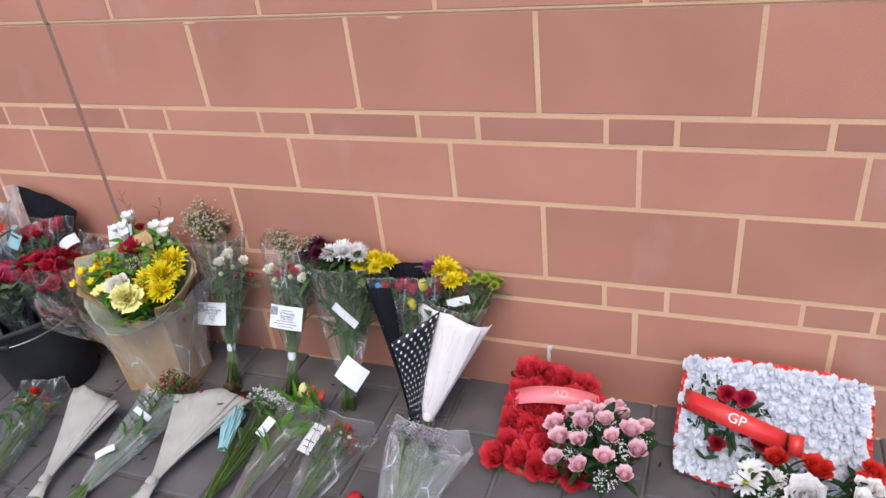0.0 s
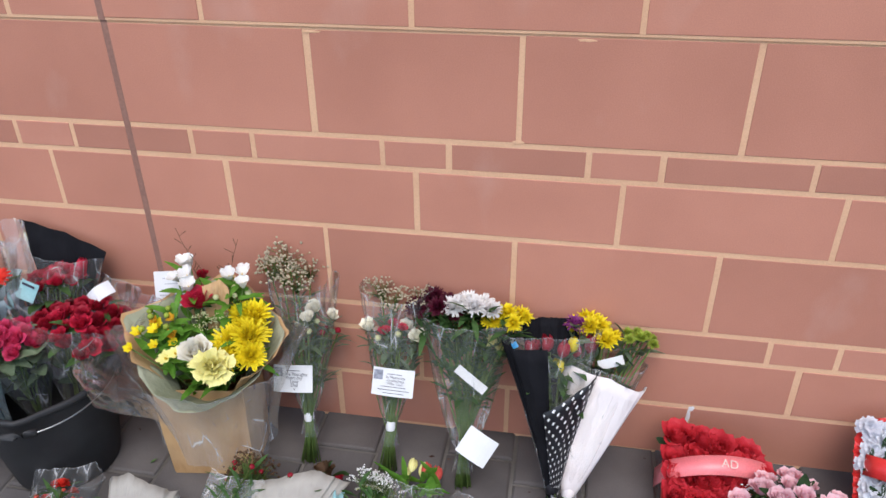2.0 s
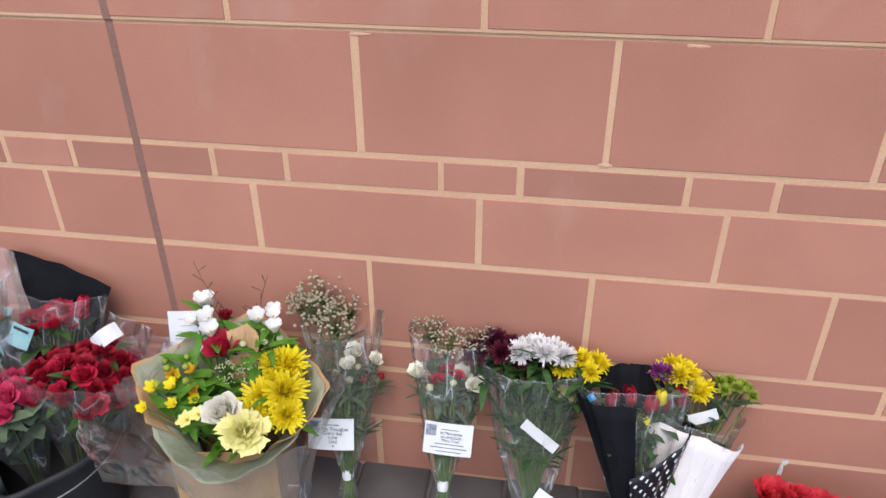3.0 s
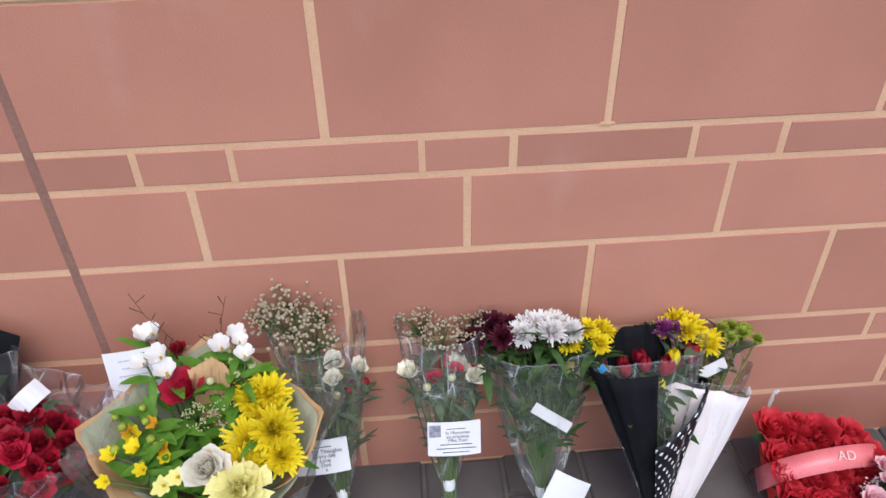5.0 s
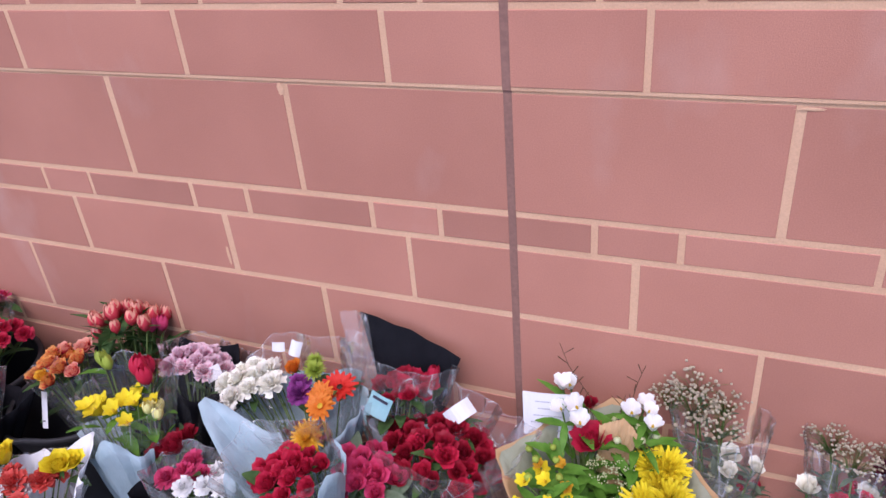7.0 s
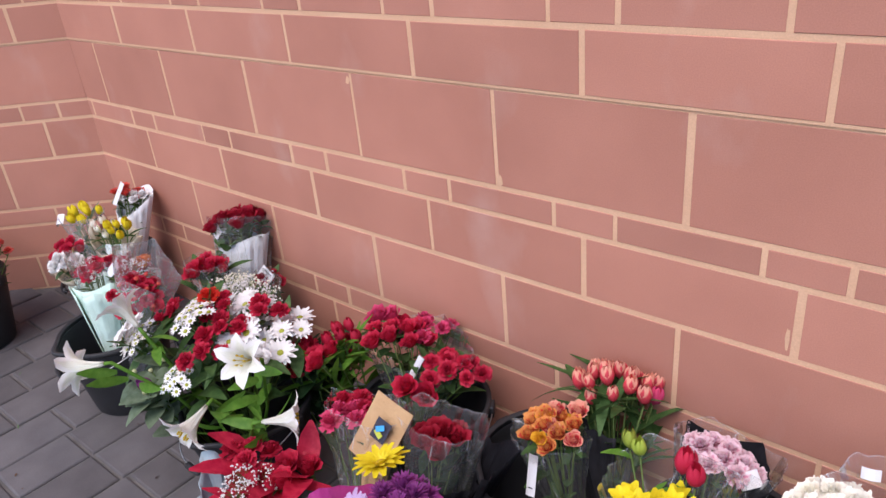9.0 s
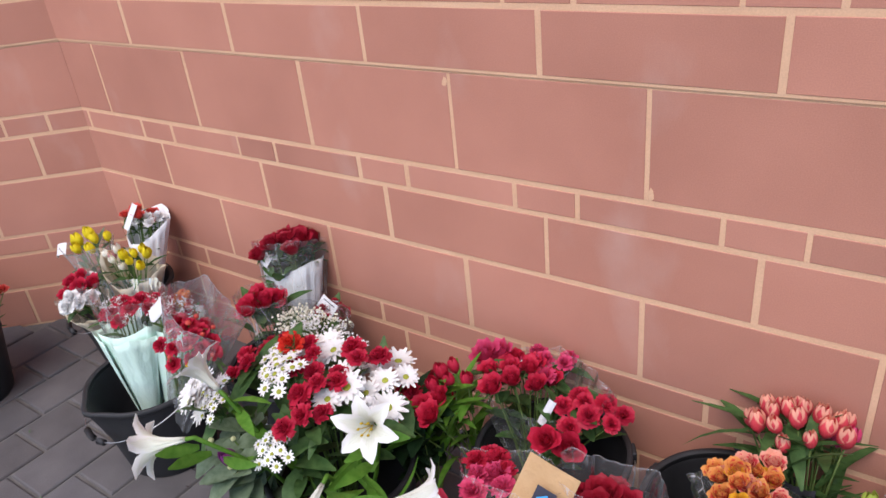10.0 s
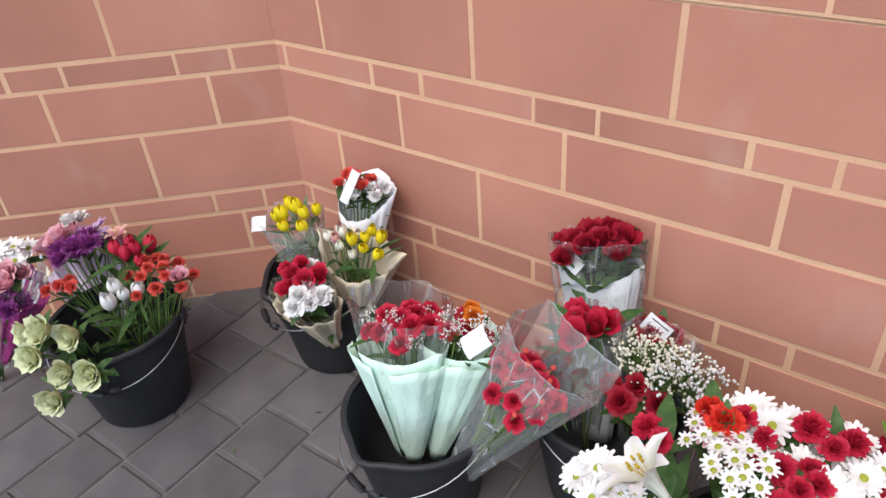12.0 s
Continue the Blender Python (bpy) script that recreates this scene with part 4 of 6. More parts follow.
# ---- the gift bag and its bouquet ----
def gift_bag(at, turn):
    ob = thing("gift_bag", pose(*at, 0, 0, turn), "brown kraft paper gift bag holding a yellow bouquet", "gift bag")
    bm = bmesh.new()
    w, d, h, k = 0.205, 0.155, 0.27, 1.05
    lo = [bm.verts.new((sx * w / 2, sy * d / 2, 0.0)) for sx, sy in ((-1, -1), (1, -1), (1, 1), (-1, 1))]
    mid = [bm.verts.new((sx * w / 2 * 1.03, sy * d / 2 * (1.04 if sy < 0 else 1.0), h * 0.5)) for sx, sy in ((-1, -1), (1, -1), (1, 1), (-1, 1))]
    hi = [bm.verts.new((sx * w / 2 * k, sy * d / 2 * k, h)) for sx, sy in ((-1, -1), (1, -1), (1, 1), (-1, 1))]
    bm.faces.new(lo[::-1])
    for p, q in ((lo, mid), (mid, hi)):
        for j in range(4):
            bm.faces.new((p[j], p[(j + 1) % 4], q[(j + 1) % 4], q[j]))
    bmesh.ops.bevel(bm, geom=[e for e in bm.edges if abs(e.verts[0].co.z - e.verts[1].co.z) > 0.05], offset=0.004, segments=2, affect="EDGES")
    body = part("bag_body", mesh_of("bag_body", bm, [M["kraft"]], False), ob)
    s = body.modifiers.new("thickness", "SOLIDIFY")
    s.thickness = 0.0015
    bm = bmesh.new()
    tube(bm, [(w / 2 * 1.045, 0.0, h * 0.80), (w / 2 * 1.06, 0.0, h * 0.80)], 0.007, 12)
    part("eyelet", mesh_of("eyelet", bm, [M["mastic"]]), ob)
    return ob


gift_bag((0.185, -0.185, 0), 8)
bouquet("yellow chrysanthemums, cream roses and white bellflowers in kraft paper", (0.19, -0.18, 0.06), (0.215, -0.21, 0.385),
        [("rose", "red", 0.030, (0.185, -0.155, 0.435), 1, 0), ("chrysanthemum", "yellow", 0.038, (0.312, -0.165, 0.41), 2, 0.02), ("chrysanthemum", "yellow", 0.036, (0.318, -0.235, 0.38), 5, 0.052),
         ("rose", "cream", 0.036, (0.235, -0.285, 0.405), 1, 0), ("carnation", "lemon", 0.037, (0.29, -0.325, 0.395), 1, 0), ("freesia", "yellow", 0.017, (0.11, -0.26, 0.395), 6, 0.055), ("freesia", "amber", 0.014, (0.13, -0.22, 0.405), 4, 0.05), ("freesia", "lemon", 0.021, (0.185, -0.305, 0.39), 2, 0.02),
         ("bell", "white", 0.020, (0.118, -0.07, 0.48), 2, 0.012), ("bell", "white", 0.018, (0.14, -0.13, 0.475), 3, 0.03), ("bell", "white", 0.018, (0.265, -0.11, 0.475), 4, 0.035), ("bud", "palegreen", 0.010, (0.25, -0.13, 0.45), 7, 0.045),
         ("gypsophila", "palegreen", 0.032, (0.235, -0.19, 0.395), 3, 0.05), ("bud", "lime", 0.010, (0.12, -0.22, 0.41), 8, 0.06), ("rose", "dark_red", 0.014, (0.165, -0.09, 0.47), 1, 0)],
        [("sage", 0.58, 1.05, 0.080, 0.176, dict(squash=0.84, lift=0.03, square=0.5, phase=0.05, hem=0.075, ruffle=0.003, crumple=0.5)), ("kraft", 0.565, 1.055, 0.085, 0.183, dict(squash=0.84, lift=0.03, square=0.55, phase=0.05, ruffle=0.003, crumple=0.5, sector=(-42, 222))),
         ("kraft", 0.6, 1.30, 0.05, 0.09, dict(squash=0.8, sector=(62, 108), square=0.8, phase=1.45, ruffle=0.002)), ("film_hazy", 0.02, 1.0, 0.135, 0.205, dict(squash=0.85, square=0.7, phase=0.3, ruffle=0.01, curve=1.6, hem=0.03)),
         ("film", 0.30, 0.98, 0.12, 0.30, dict(squash=0.8, sector=(150, 240), ruffle=0.02, curve=1.3, hem=0.05))],
        (130, 0.055, 0.018, "bright_leaf"), name="wrapped_bouquet", seed=7, lean=(0, -0.6, 0.5),
        cards=[((0.085, -0.10, 0.435), (-0.1, -1, 0.45), 0.10, 0.085, 10, dict(lines=(0.5, 0.4, 0.6, 0.7, 0.5), pen="faint", label="white card with faint handwriting"))])
twigs = thing("twig", pose(0.2, -0.12, 0.38), "thin bare brown birch twigs rising from a bouquet", "twig")
trng = random.Random(5)
for end in ((-0.10, 0.06, 0.20), (0.06, 0.05, 0.19), (0.03, 0.03, 0.13), (-0.05, 0.02, 0.12), (0.10, -0.04, 0.08)):
    bm = bmesh.new()
    e = Vector(end)
    tube(bm, [(0, 0, -0.1), e * 0.45 + Vector((0.012, 0, 0.02)), e * 0.8, e], 0.0009, 4, 0.0005)
    for j in range(5):
        p = e * (0.55 + 0.09 * j)
        tube(bm, [p, p + Vector((trng.uniform(-0.02, 0.02), trng.uniform(-0.01, 0.01), 0.014))], 0.0007, 3, 0.0011)
    part("branch", mesh_of("branch", bm, [M["f_brown"]]), twigs)

# ---- round the bucket beside the movement joint ----
def stiff_fan(parent, corners, mat, label):
    """A stiff sheet folded once down its middle, its corners given in the world."""
    inv = parent.matrix_basis.inverted()
    bm = bmesh.new()
    n = 6
    a, b, c, d = [Vector(p) for p in corners]
    grid = []
    for i in range(n + 1):
        u = i / n
        lo, hi = a.lerp(b, u), d.lerp(c, u)
        bow = Vector((0, 0.012 * (1 - abs(2 * u - 1)), 0))
        grid.append([bm.verts.new(inv @ (lo.lerp(hi, v / 3) + bow * (v / 3) + Vector((0, 0, 0.004 * (i % 2) * (v == 3))))) for v in range(4)])
    for p, q in zip(grid, grid[1:]):
        for j in range(3):
            bm.faces.new((p[j], q[j], q[j + 1], p[j + 1]))
    ob = part("paper_fan", mesh_of("paper_fan", bm, [M[mat]], False), parent, label=label)
    s = ob.modifiers.new("thickness", "SOLIDIFY")
    s.thickness = 0.0008
    return ob


fan_bouquet = bouquet("red roses in a black paper fan and clear film", (-0.22, -0.22, 0.03), (-0.24, -0.085, 0.455),
        [("rose", "dark_red", 0.0175, (-0.215, -0.105, 0.42), 10, 0.062), ("rose", "red", 0.0175, (-0.20, -0.105, 0.425), 6, 0.055), ("tulip", "red", 0.018, (-0.165, -0.085, 0.452), 1, 0)],
        [("black", 0.35, 0.86, 0.03, 0.10, dict(squash=0.4, sector=(0, 185), corners=0.0, ruffle=0.001)), ("film", 0.30, 1.10, 0.03, 0.13, dict(squash=0.6, corners=0.03, phase=2.9, slant=-0.02)),
         ("bluegrey", 0.35, 0.80, 0.03, 0.10, dict(squash=0.6, sector=(180, 360), ruffle=0.005))], (14, 0.05, 0.025, "leaf"), BUCKETED, seed=8, cards=[((-0.235, -0.19, 0.452), (-0.1, -1, 0.7), 0.052, 0.045, -12, dict(lines=(0.7,), mat="teal", label="teal paper care label"))])
stiff_fan(fan_bouquet, ((-0.27, -0.10, 0.33), (-0.17, -0.10, 0.33), (-0.112, -0.045, 0.487), (-0.345, -0.030, 0.553)), "black", "stiff black paper fan behind the roses")
clear_fan = stiff_fan(fan_bouquet, ((-0.30, -0.135, 0.33), (-0.26, -0.135, 0.33), (-0.32, -0.045, 0.556), (-0.388, -0.045, 0.553)), "film", "creased clear film corner")
clear_fan.visible_shadow = False
# the bent white card stands in for a bright glint on the film
bouquet("deep red roses loosely wrapped in clear film", (-0.16, -0.25, 0.05), (-0.10, -0.20, 0.385), [("rose", "dark_red", 0.0175, (-0.105, -0.20, 0.355), 24, 0.115), ("rose", "red", 0.0175, (-0.10, -0.21, 0.35), 14, 0.11)],
        [("film_pink", 0.2, 1.16, 0.03, 0.165, dict(corners=0.06, phase=0.5, ruffle=0.012, squash=0.9)), ("film_hazy", 0.6, 1.22, 0.06, 0.17, dict(sector=(-25, 40), corners=0.06, phase=0.3))], (26, 0.06, 0.03, "leaf"), BUCKETED, seed=9, cards=[((-0.085, -0.135, 0.425), (0.2, -0.8, 0.7), 0.06, 0.035, 35, dict(lines=(), label="bent white card painted in as a film glint", bend=0.014))])
bouquet("bright pink roses with glossy leaves", (-0.22, -0.28, 0.05), (-0.205, -0.32, 0.385), [("rose", "pink", 0.021, (-0.205, -0.315, 0.385), 11, 0.06)], [("film", 0.3, 0.98, 0.025, 0.09, dict(corners=0.03))], (22, 0.06, 0.032, "sage_leaf"), BUCKETED, seed=10)
bouquet("crimson roses in stiff blue-grey paper with pointed flaps", (-0.27, -0.33, 0.04), (-0.335, -0.385, 0.415), [("rose", "red", 0.017, (-0.33, -0.375, 0.405), 17, 0.068)],
        [("bluegrey", 0.30, 1.05, 0.03, 0.13, dict(squash=0.8, corners=0.12, phase=2.75, hem=0.10, ruffle=0.003, sector=(120, 420))), ("film", 0.25, 1.16, 0.03, 0.13, dict(corners=0.05, phase=2.5))], (12, 0.05, 0.025, "leaf"), BUCKETED, seed=11)
bouquet("white hydrangea, gerberas and carnations in grey-blue tissue", (-0.36, -0.24, 0.0), (-0.41, -0.21, 0.42),
        [("carnation", "cream", 0.026, (-0.535, -0.185, 0.43), 11, 0.065), ("gerbera", "scarlet", 0.036, (-0.33, -0.175, 0.468), 1, 0), ("carnation", "purple", 0.028, (-0.405, -0.215, 0.455), 2, 0.025), ("gerbera", "orange", 0.034, (-0.345, -0.235, 0.46), 2, 0.03),
         ("chrysanthemum", "amber", 0.036, (-0.335, -0.295, 0.445), 1, 0), ("chrysanthemum", "lime", 0.022, (-0.40, -0.16, 0.475), 2, 0.03), ("rose", "orange", 0.018, (-0.445, -0.16, 0.475), 1, 0)],
        [("bluegrey", 0.40, 1.04, 0.05, 0.155, dict(squash=0.8, hem=0.06, ruffle=0.006, square=0.4, phase=2.6, crumple=0.6)), ("film", 0.4, 1.16, 0.05, 0.16, dict(squash=0.8, corners=0.06, phase=0.7, lift=0.04, ruffle=0.01))], (18, 0.05, 0.025, "leaf"), BUCKETED, seed=12,
        cards=[((-0.50, -0.13, 0.50), (0.1, -1, 0.5), 0.03, 0.02, 5, dict(lines=(), label="small white tag")), ((-0.455, -0.13, 0.505), (0.2, -1, 0.5), 0.026, 0.034, -14, dict(lines=(), label="small white tag"))])
bouquet("pale pink carnations in black paper", (-0.80, -0.22, 0.0), (-0.745, -0.11, 0.385), [("carnation", "pale_pink", 0.021, (-0.755, -0.12, 0.38), 15, 0.072)],
        [("black", 0.3, 1.02, 0.03, 0.095, dict(squash=0.7, square=0.9, phase=1.15, lift=0.02, hem=0.05, ruffle=0.002, crumple=0.4)), ("film", 0.3, 1.08, 0.03, 0.11, dict(corners=0.05, phase=0.6))], (8, 0.05, 0.025, "leaf"), STANDING, seed=13,
        cards=[((-0.685, -0.15, 0.40), (0.2, -1, 0.7), 0.04, 0.032, 30, dict(lines=(), label="small white tag"))])
bouquet("orange-red striped tulips with long leaves in charcoal paper", (-0.95, -0.19, 0.02), (-1.0, -0.075, 0.40), [("tulip", "two_tone", 0.0185, (-1.005, -0.07, 0.405), 20, 0.09), ("tulip", "pink", 0.02, (-0.93, -0.05, 0.395), 2, 0.02)],
        [("charcoal", 0.25, 0.86, 0.03, 0.10, dict(squash=0.7, sector=(150, 290), corners=0.03, phase=3.3))], (34, 0.13, 0.024, "leaf"), BUCKETED, seed=14, lean=(0, -0.2, 0.2))
bouquet("orange spray roses in charcoal paper with a white label", (-1.0, -0.24, 0.02), (-1.065, -0.245, 0.40), [("rose", "sunset", 0.017, (-1.065, -0.235, 0.395), 10, 0.062), ("rose", "two_tone", 0.017, (-1.05, -0.22, 0.40), 5, 0.06), ("rose", "amber", 0.014, (-1.06, -0.25, 0.40), 3, 0.055)],
        [("film", 0.3, 1.0, 0.03, 0.09, dict(corners=0.04))], (14, 0.05, 0.022, "leaf"), BUCKETED, seed=15, cards=[((-1.065, -0.315, 0.335), (-0.3, -1, 0.5), 0.026, 0.085, 18, dict(lines=(0, 0, 0, 0.5), label="long white price label", bend=0.002))])
bouquet("yellow freesias and red roses in blue-grey paper", (-0.74, -0.40, 0.0), (-0.77, -0.325, 0.42),
        [("freesia", "yellow", 0.025, (-0.745, -0.33, 0.43), 7, 0.055), ("tulip", "red", 0.02, (-0.755, -0.275, 0.455), 3, 0.03), ("freesia", "yellow", 0.03, (-0.82, -0.36, 0.425), 3, 0.035), ("tulip", "lime", 0.014, (-0.86, -0.27, 0.465), 2, 0.02), ("tulip", "lemon", 0.014, (-0.69, -0.33, 0.42), 3, 0.03)],
        [("bluegrey", 0.15, 0.90, 0.03, 0.12, dict(squash=0.75, corners=0.08, phase=1.9, hem=0.03, sector=(130, 330))), ("film", 0.2, 1.12, 0.03, 0.12, dict(corners=0.07, phase=2.2, lift=0.04))], (26, 0.06, 0.022, "bright_leaf"), STANDING, seed=16)
bouquet("coral carnations and yellow roses in white printed paper", (-0.86, -0.62, 0.0), (-0.855, -0.54, 0.375),
        [("carnation", "coral", 0.026, (-0.84, -0.545, 0.375), 6, 0.07), ("rose", "yellow", 0.026, (-0.945, -0.52, 0.395), 2, 0.025), ("rose", "yellow", 0.022, (-0.80, -0.48, 0.395), 2, 0.02), ("carnation", "white", 0.026, (-0.865, -0.57, 0.385), 4, 0.055), ("carnation", "coral", 0.022, (-0.90, -0.62, 0.35), 4, 0.05), ("chrysanthemum", "yellow", 0.03, (-0.78, -0.65, 0.35), 1, 0), ("carnation", "pink", 0.026, (-0.84, -0.67, 0.34), 1, 0)],
        [("white", 0.25, 1.05, 0.03, 0.12, dict(squash=0.8, corners=0.07, phase=1.1, hem=0.08, sector=(10, 200))), ("film", 0.2, 1.06, 0.03, 0.135, dict(corners=0.05))], (18, 0.05, 0.022, "leaf"), STANDING, seed=17)
bouquet("white and pink carnations in clear film", (-0.55, -0.46, 0.0), (-0.55, -0.40, 0.34), [("carnation", "white", 0.024, (-0.53, -0.40, 0.34), 4, 0.05), ("carnation", "pink", 0.022, (-0.585, -0.39, 0.345), 4, 0.045), ("rose", "dark_red", 0.024, (-0.655, -0.33, 0.335), 3, 0.045)],
        [("film_hazy", 0.3, 1.12, 0.03, 0.11, dict(corners=0.07, phase=2.3)), ("black", 0.12, 0.98, 0.05, 0.15, dict(sector=(20, 330), square=0.5, phase=2.5, ruffle=0.003))], (12, 0.05, 0.022, "leaf"), STANDING, seed=18)
bouquet("mixed gerberas, chrysanthemums and a sunflower in magenta paper", (-1.10, -0.78, 0.0), (-1.095, -0.70, 0.435),
        [("gerbera", "yellow", 0.045, (-1.195, -0.60, 0.515), 1, 0), ("chrysanthemum", "purple", 0.023, (-1.11, -0.63, 0.48), 8, 0.06), ("chrysanthemum", "yellow", 0.043, (-0.985, -0.675, 0.455), 3, 0.035), ("chrysanthemum", "yellow", 0.034, (-1.05, -0.745, 0.46), 2, 0.03), ("gerbera", "pink", 0.038, (-1.10, -0.765, 0.475), 1, 0), ("gerbera", "pink", 0.036, (-0.985, -0.60, 0.49), 1, 0),
         ("gerbera", "pink", 0.034, (-0.99, -0.79, 0.42), 1, 0), ("chrysanthemum", "lime", 0.032, (-1.06, -0.70, 0.47), 2, 0.03), ("daisy", "lilac", 0.034, (-1.155, -0.71, 0.465), 4, 0.05), ("rose", "orange", 0.026, (-1.01, -0.735, 0.45), 1, 0), ("chrysanthemum", "lime", 0.03, (-1.08, -0.83, 0.415), 2, 0.03), ("daisy", "purple", 0.028, (-1.035, -0.80, 0.43), 2, 0.03), ("rose", "orange", 0.024, (-1.18, -0.84, 0.42), 1, 0)],
        [("purple", 0.35, 1.06, 0.05, 0.165, dict(squash=0.95, hem=0.08, ruffle=0.006, corners=0.03, sector=(-60, 250))), ("film", 0.3, 1.0, 0.05, 0.17, dict(squash=0.95))], (16, 0.05, 0.022, "leaf"), STANDING, seed=19)
bouquet("pink carnations in brown paper printed with a small emblem", (-1.42, -0.55, 0.0), (-1.44, -0.42, 0.37), [("carnation", "pink", 0.026, (-1.475, -0.44, 0.37), 5, 0.05), ("carnation", "red", 0.026, (-1.50, -0.40, 0.37), 4, 0.05)],
        [("kraft", 0.25, 1.0, 0.03, 0.095, dict(squash=0.7, sector=(-60, 110), ruffle=0.003, crumple=0.5)), ("film", 0.25, 1.1, 0.03, 0.115, dict(corners=0.05))], (12, 0.05, 0.022, "sage_leaf"), STANDING, seed=20,
        cards=[((-1.370, -0.445, 0.395), (0.12, -0.85, 0.6), 0.105, 0.15, -16, dict(lines=(), mat="kraft", label="flat flap of printed brown paper", bend=0.004)),
               ((-1.355, -0.4555, 0.4155), (0.12, -0.85, 0.6), 0.040, 0.046, -16, dict(lines=(), mat="ink", label="dark printed square", bend=0.001)),
               ((-1.353, -0.4585, 0.4235), (0.12, -0.85, 0.6), 0.022, 0.012, 20, dict(lines=(), mat="blue", label="blue printed shape", bend=0.001)),
               ((-1.355, -0.4640, 0.4130), (0.12, -0.85, 0.6), 0.022, 0.012, -40, dict(lines=(), mat="yellow_print", label="yellow printed shape", bend=0.001))])
bouquet("dark red roses in clear film", (-1.27, -0.46, 0.0), (-1.27, -0.37, 0.33), [("rose", "dark_red", 0.027, (-1.28, -0.36, 0.33), 6, 0.06)], [("black", 0.1, 0.88, 0.03, 0.10, dict(ruffle=0.004)), ("black", 0.1, 1.05, 0.05, 0.15, dict(sector=(-20, 110), corners=0.05, phase=0.6, ruffle=0.004)), ("film", 0.12, 1.25, 0.033, 0.112, dict(corners=0.06, phase=1.0))], (24, 0.05, 0.025, "dark_leaf"), STANDING, seed=21)

# ---- the red bunches ----
bouquet("red tulips with long green leaves", (-1.60, -0.24, 0.02), (-1.69, -0.25, 0.385), [("tulip", "red", 0.019, (-1.70, -0.24, 0.39), 6, 0.05), ("rose", "red", 0.024, (-1.69, -0.33, 0.375), 4, 0.06)], (), (26, 0.11, 0.022, "bright_leaf"), BUCKETED, seed=22, lean=(0, -0.3, 0.2))
bouquet("red and cerise roses in clear film with white labels", (-1.52, -0.22, 0.02), (-1.53, -0.15, 0.375),
        [("rose", "pink", 0.030, (-1.66, -0.125, 0.405), 2, 0.03), ("rose", "red", 0.022, (-1.57, -0.17, 0.40), 10, 0.08), ("carnation", "pink", 0.022, (-1.53, -0.09, 0.39), 6, 0.07), ("carnation", "red", 0.022, (-1.40, -0.16, 0.365), 10, 0.075), ("rose", "red", 0.028, (-1.43, -0.27, 0.355), 2, 0.04)],
        [("film", 0.4, 1.08, 0.05, 0.17, dict(squash=0.6, corners=0.04, ruffle=0.012, lift=0.03))], (60, 0.06, 0.03, "leaf"), BUCKETED, seed=23,
        cards=[((-1.555, -0.145, 0.435), (0.1, -1, 0.8), 0.04, 0.022, -30, dict(lines=(), label="white plastic care label", bend=0.003)), ((-1.475, -0.21, 0.385), (0.1, -1, 0.5), 0.018, 0.06, -20, dict(lines=(), label="white plastic care label", bend=0.003))])
# low dark red cluster and dense leaves added in place of the wall's shade
bouquet("crimson carnations among dark leaves", (-1.70, -0.32, 0.0), (-1.76, -0.34, 0.35), [("carnation", "red", 0.024, (-1.765, -0.33, 0.36), 8, 0.07), ("carnation", "dark_red", 0.022, (-1.79, -0.20, 0.29), 7, 0.09)], (), (85, 0.07, 0.032, "dark_leaf"), BUCKETED, seed=24)

# ---- the lily bouquet ----
bouquet("white lilies, daisies and red carnations with broad green leaves", (-1.86, -0.47, 0.03), (-1.86, -0.50, 0.45),
        [("daisy", "white", 0.036, (-1.83, -0.445, 0.485), 3, 0.05), ("daisy", "white", 0.035, (-1.93, -0.37, 0.475), 6, 0.07), ("daisy", "white", 0.034, (-1.79, -0.37, 0.445), 8, 0.085), ("carnation", "red", 0.024, (-1.84, -0.39, 0.505), 4, 0.06), ("carnation", "red", 0.022, (-1.93, -0.43, 0.52), 3, 0.05), ("daisy", "white", 0.032, (-2.10, -0.60, 0.47), 6, 0.05), ("daisy", "soft_pink", 0.03, (-1.97, -0.47, 0.515), 2, 0.03),
         ("spray", "white", 0.058, (-1.915, -0.535, 0.545), 1, 0), ("spray", "white", 0.055, (-1.96, -0.49, 0.53), 2, 0.05), ("spray", "white", 0.05, (-2.05, -0.62, 0.48), 2, 0.04), ("spray", "white", 0.05, (-1.86, -0.635, 0.45), 2, 0.025),
         ("carnation", "scarlet", 0.026, (-1.985, -0.435, 0.53), 2, 0.03), ("carnation", "red", 0.024, (-1.86, -0.49, 0.505), 4, 0.05), ("carnation", "red", 0.022, (-1.84, -0.56, 0.48), 4, 0.05), ("carnation", "red", 0.022, (-2.06, -0.50, 0.50), 3, 0.04), ("carnation", "white", 0.022, (-1.73, -0.48, 0.47), 2, 0.03)],
        [], (70, 0.085, 0.034, "leaf"), BUCKETED, seed=25)


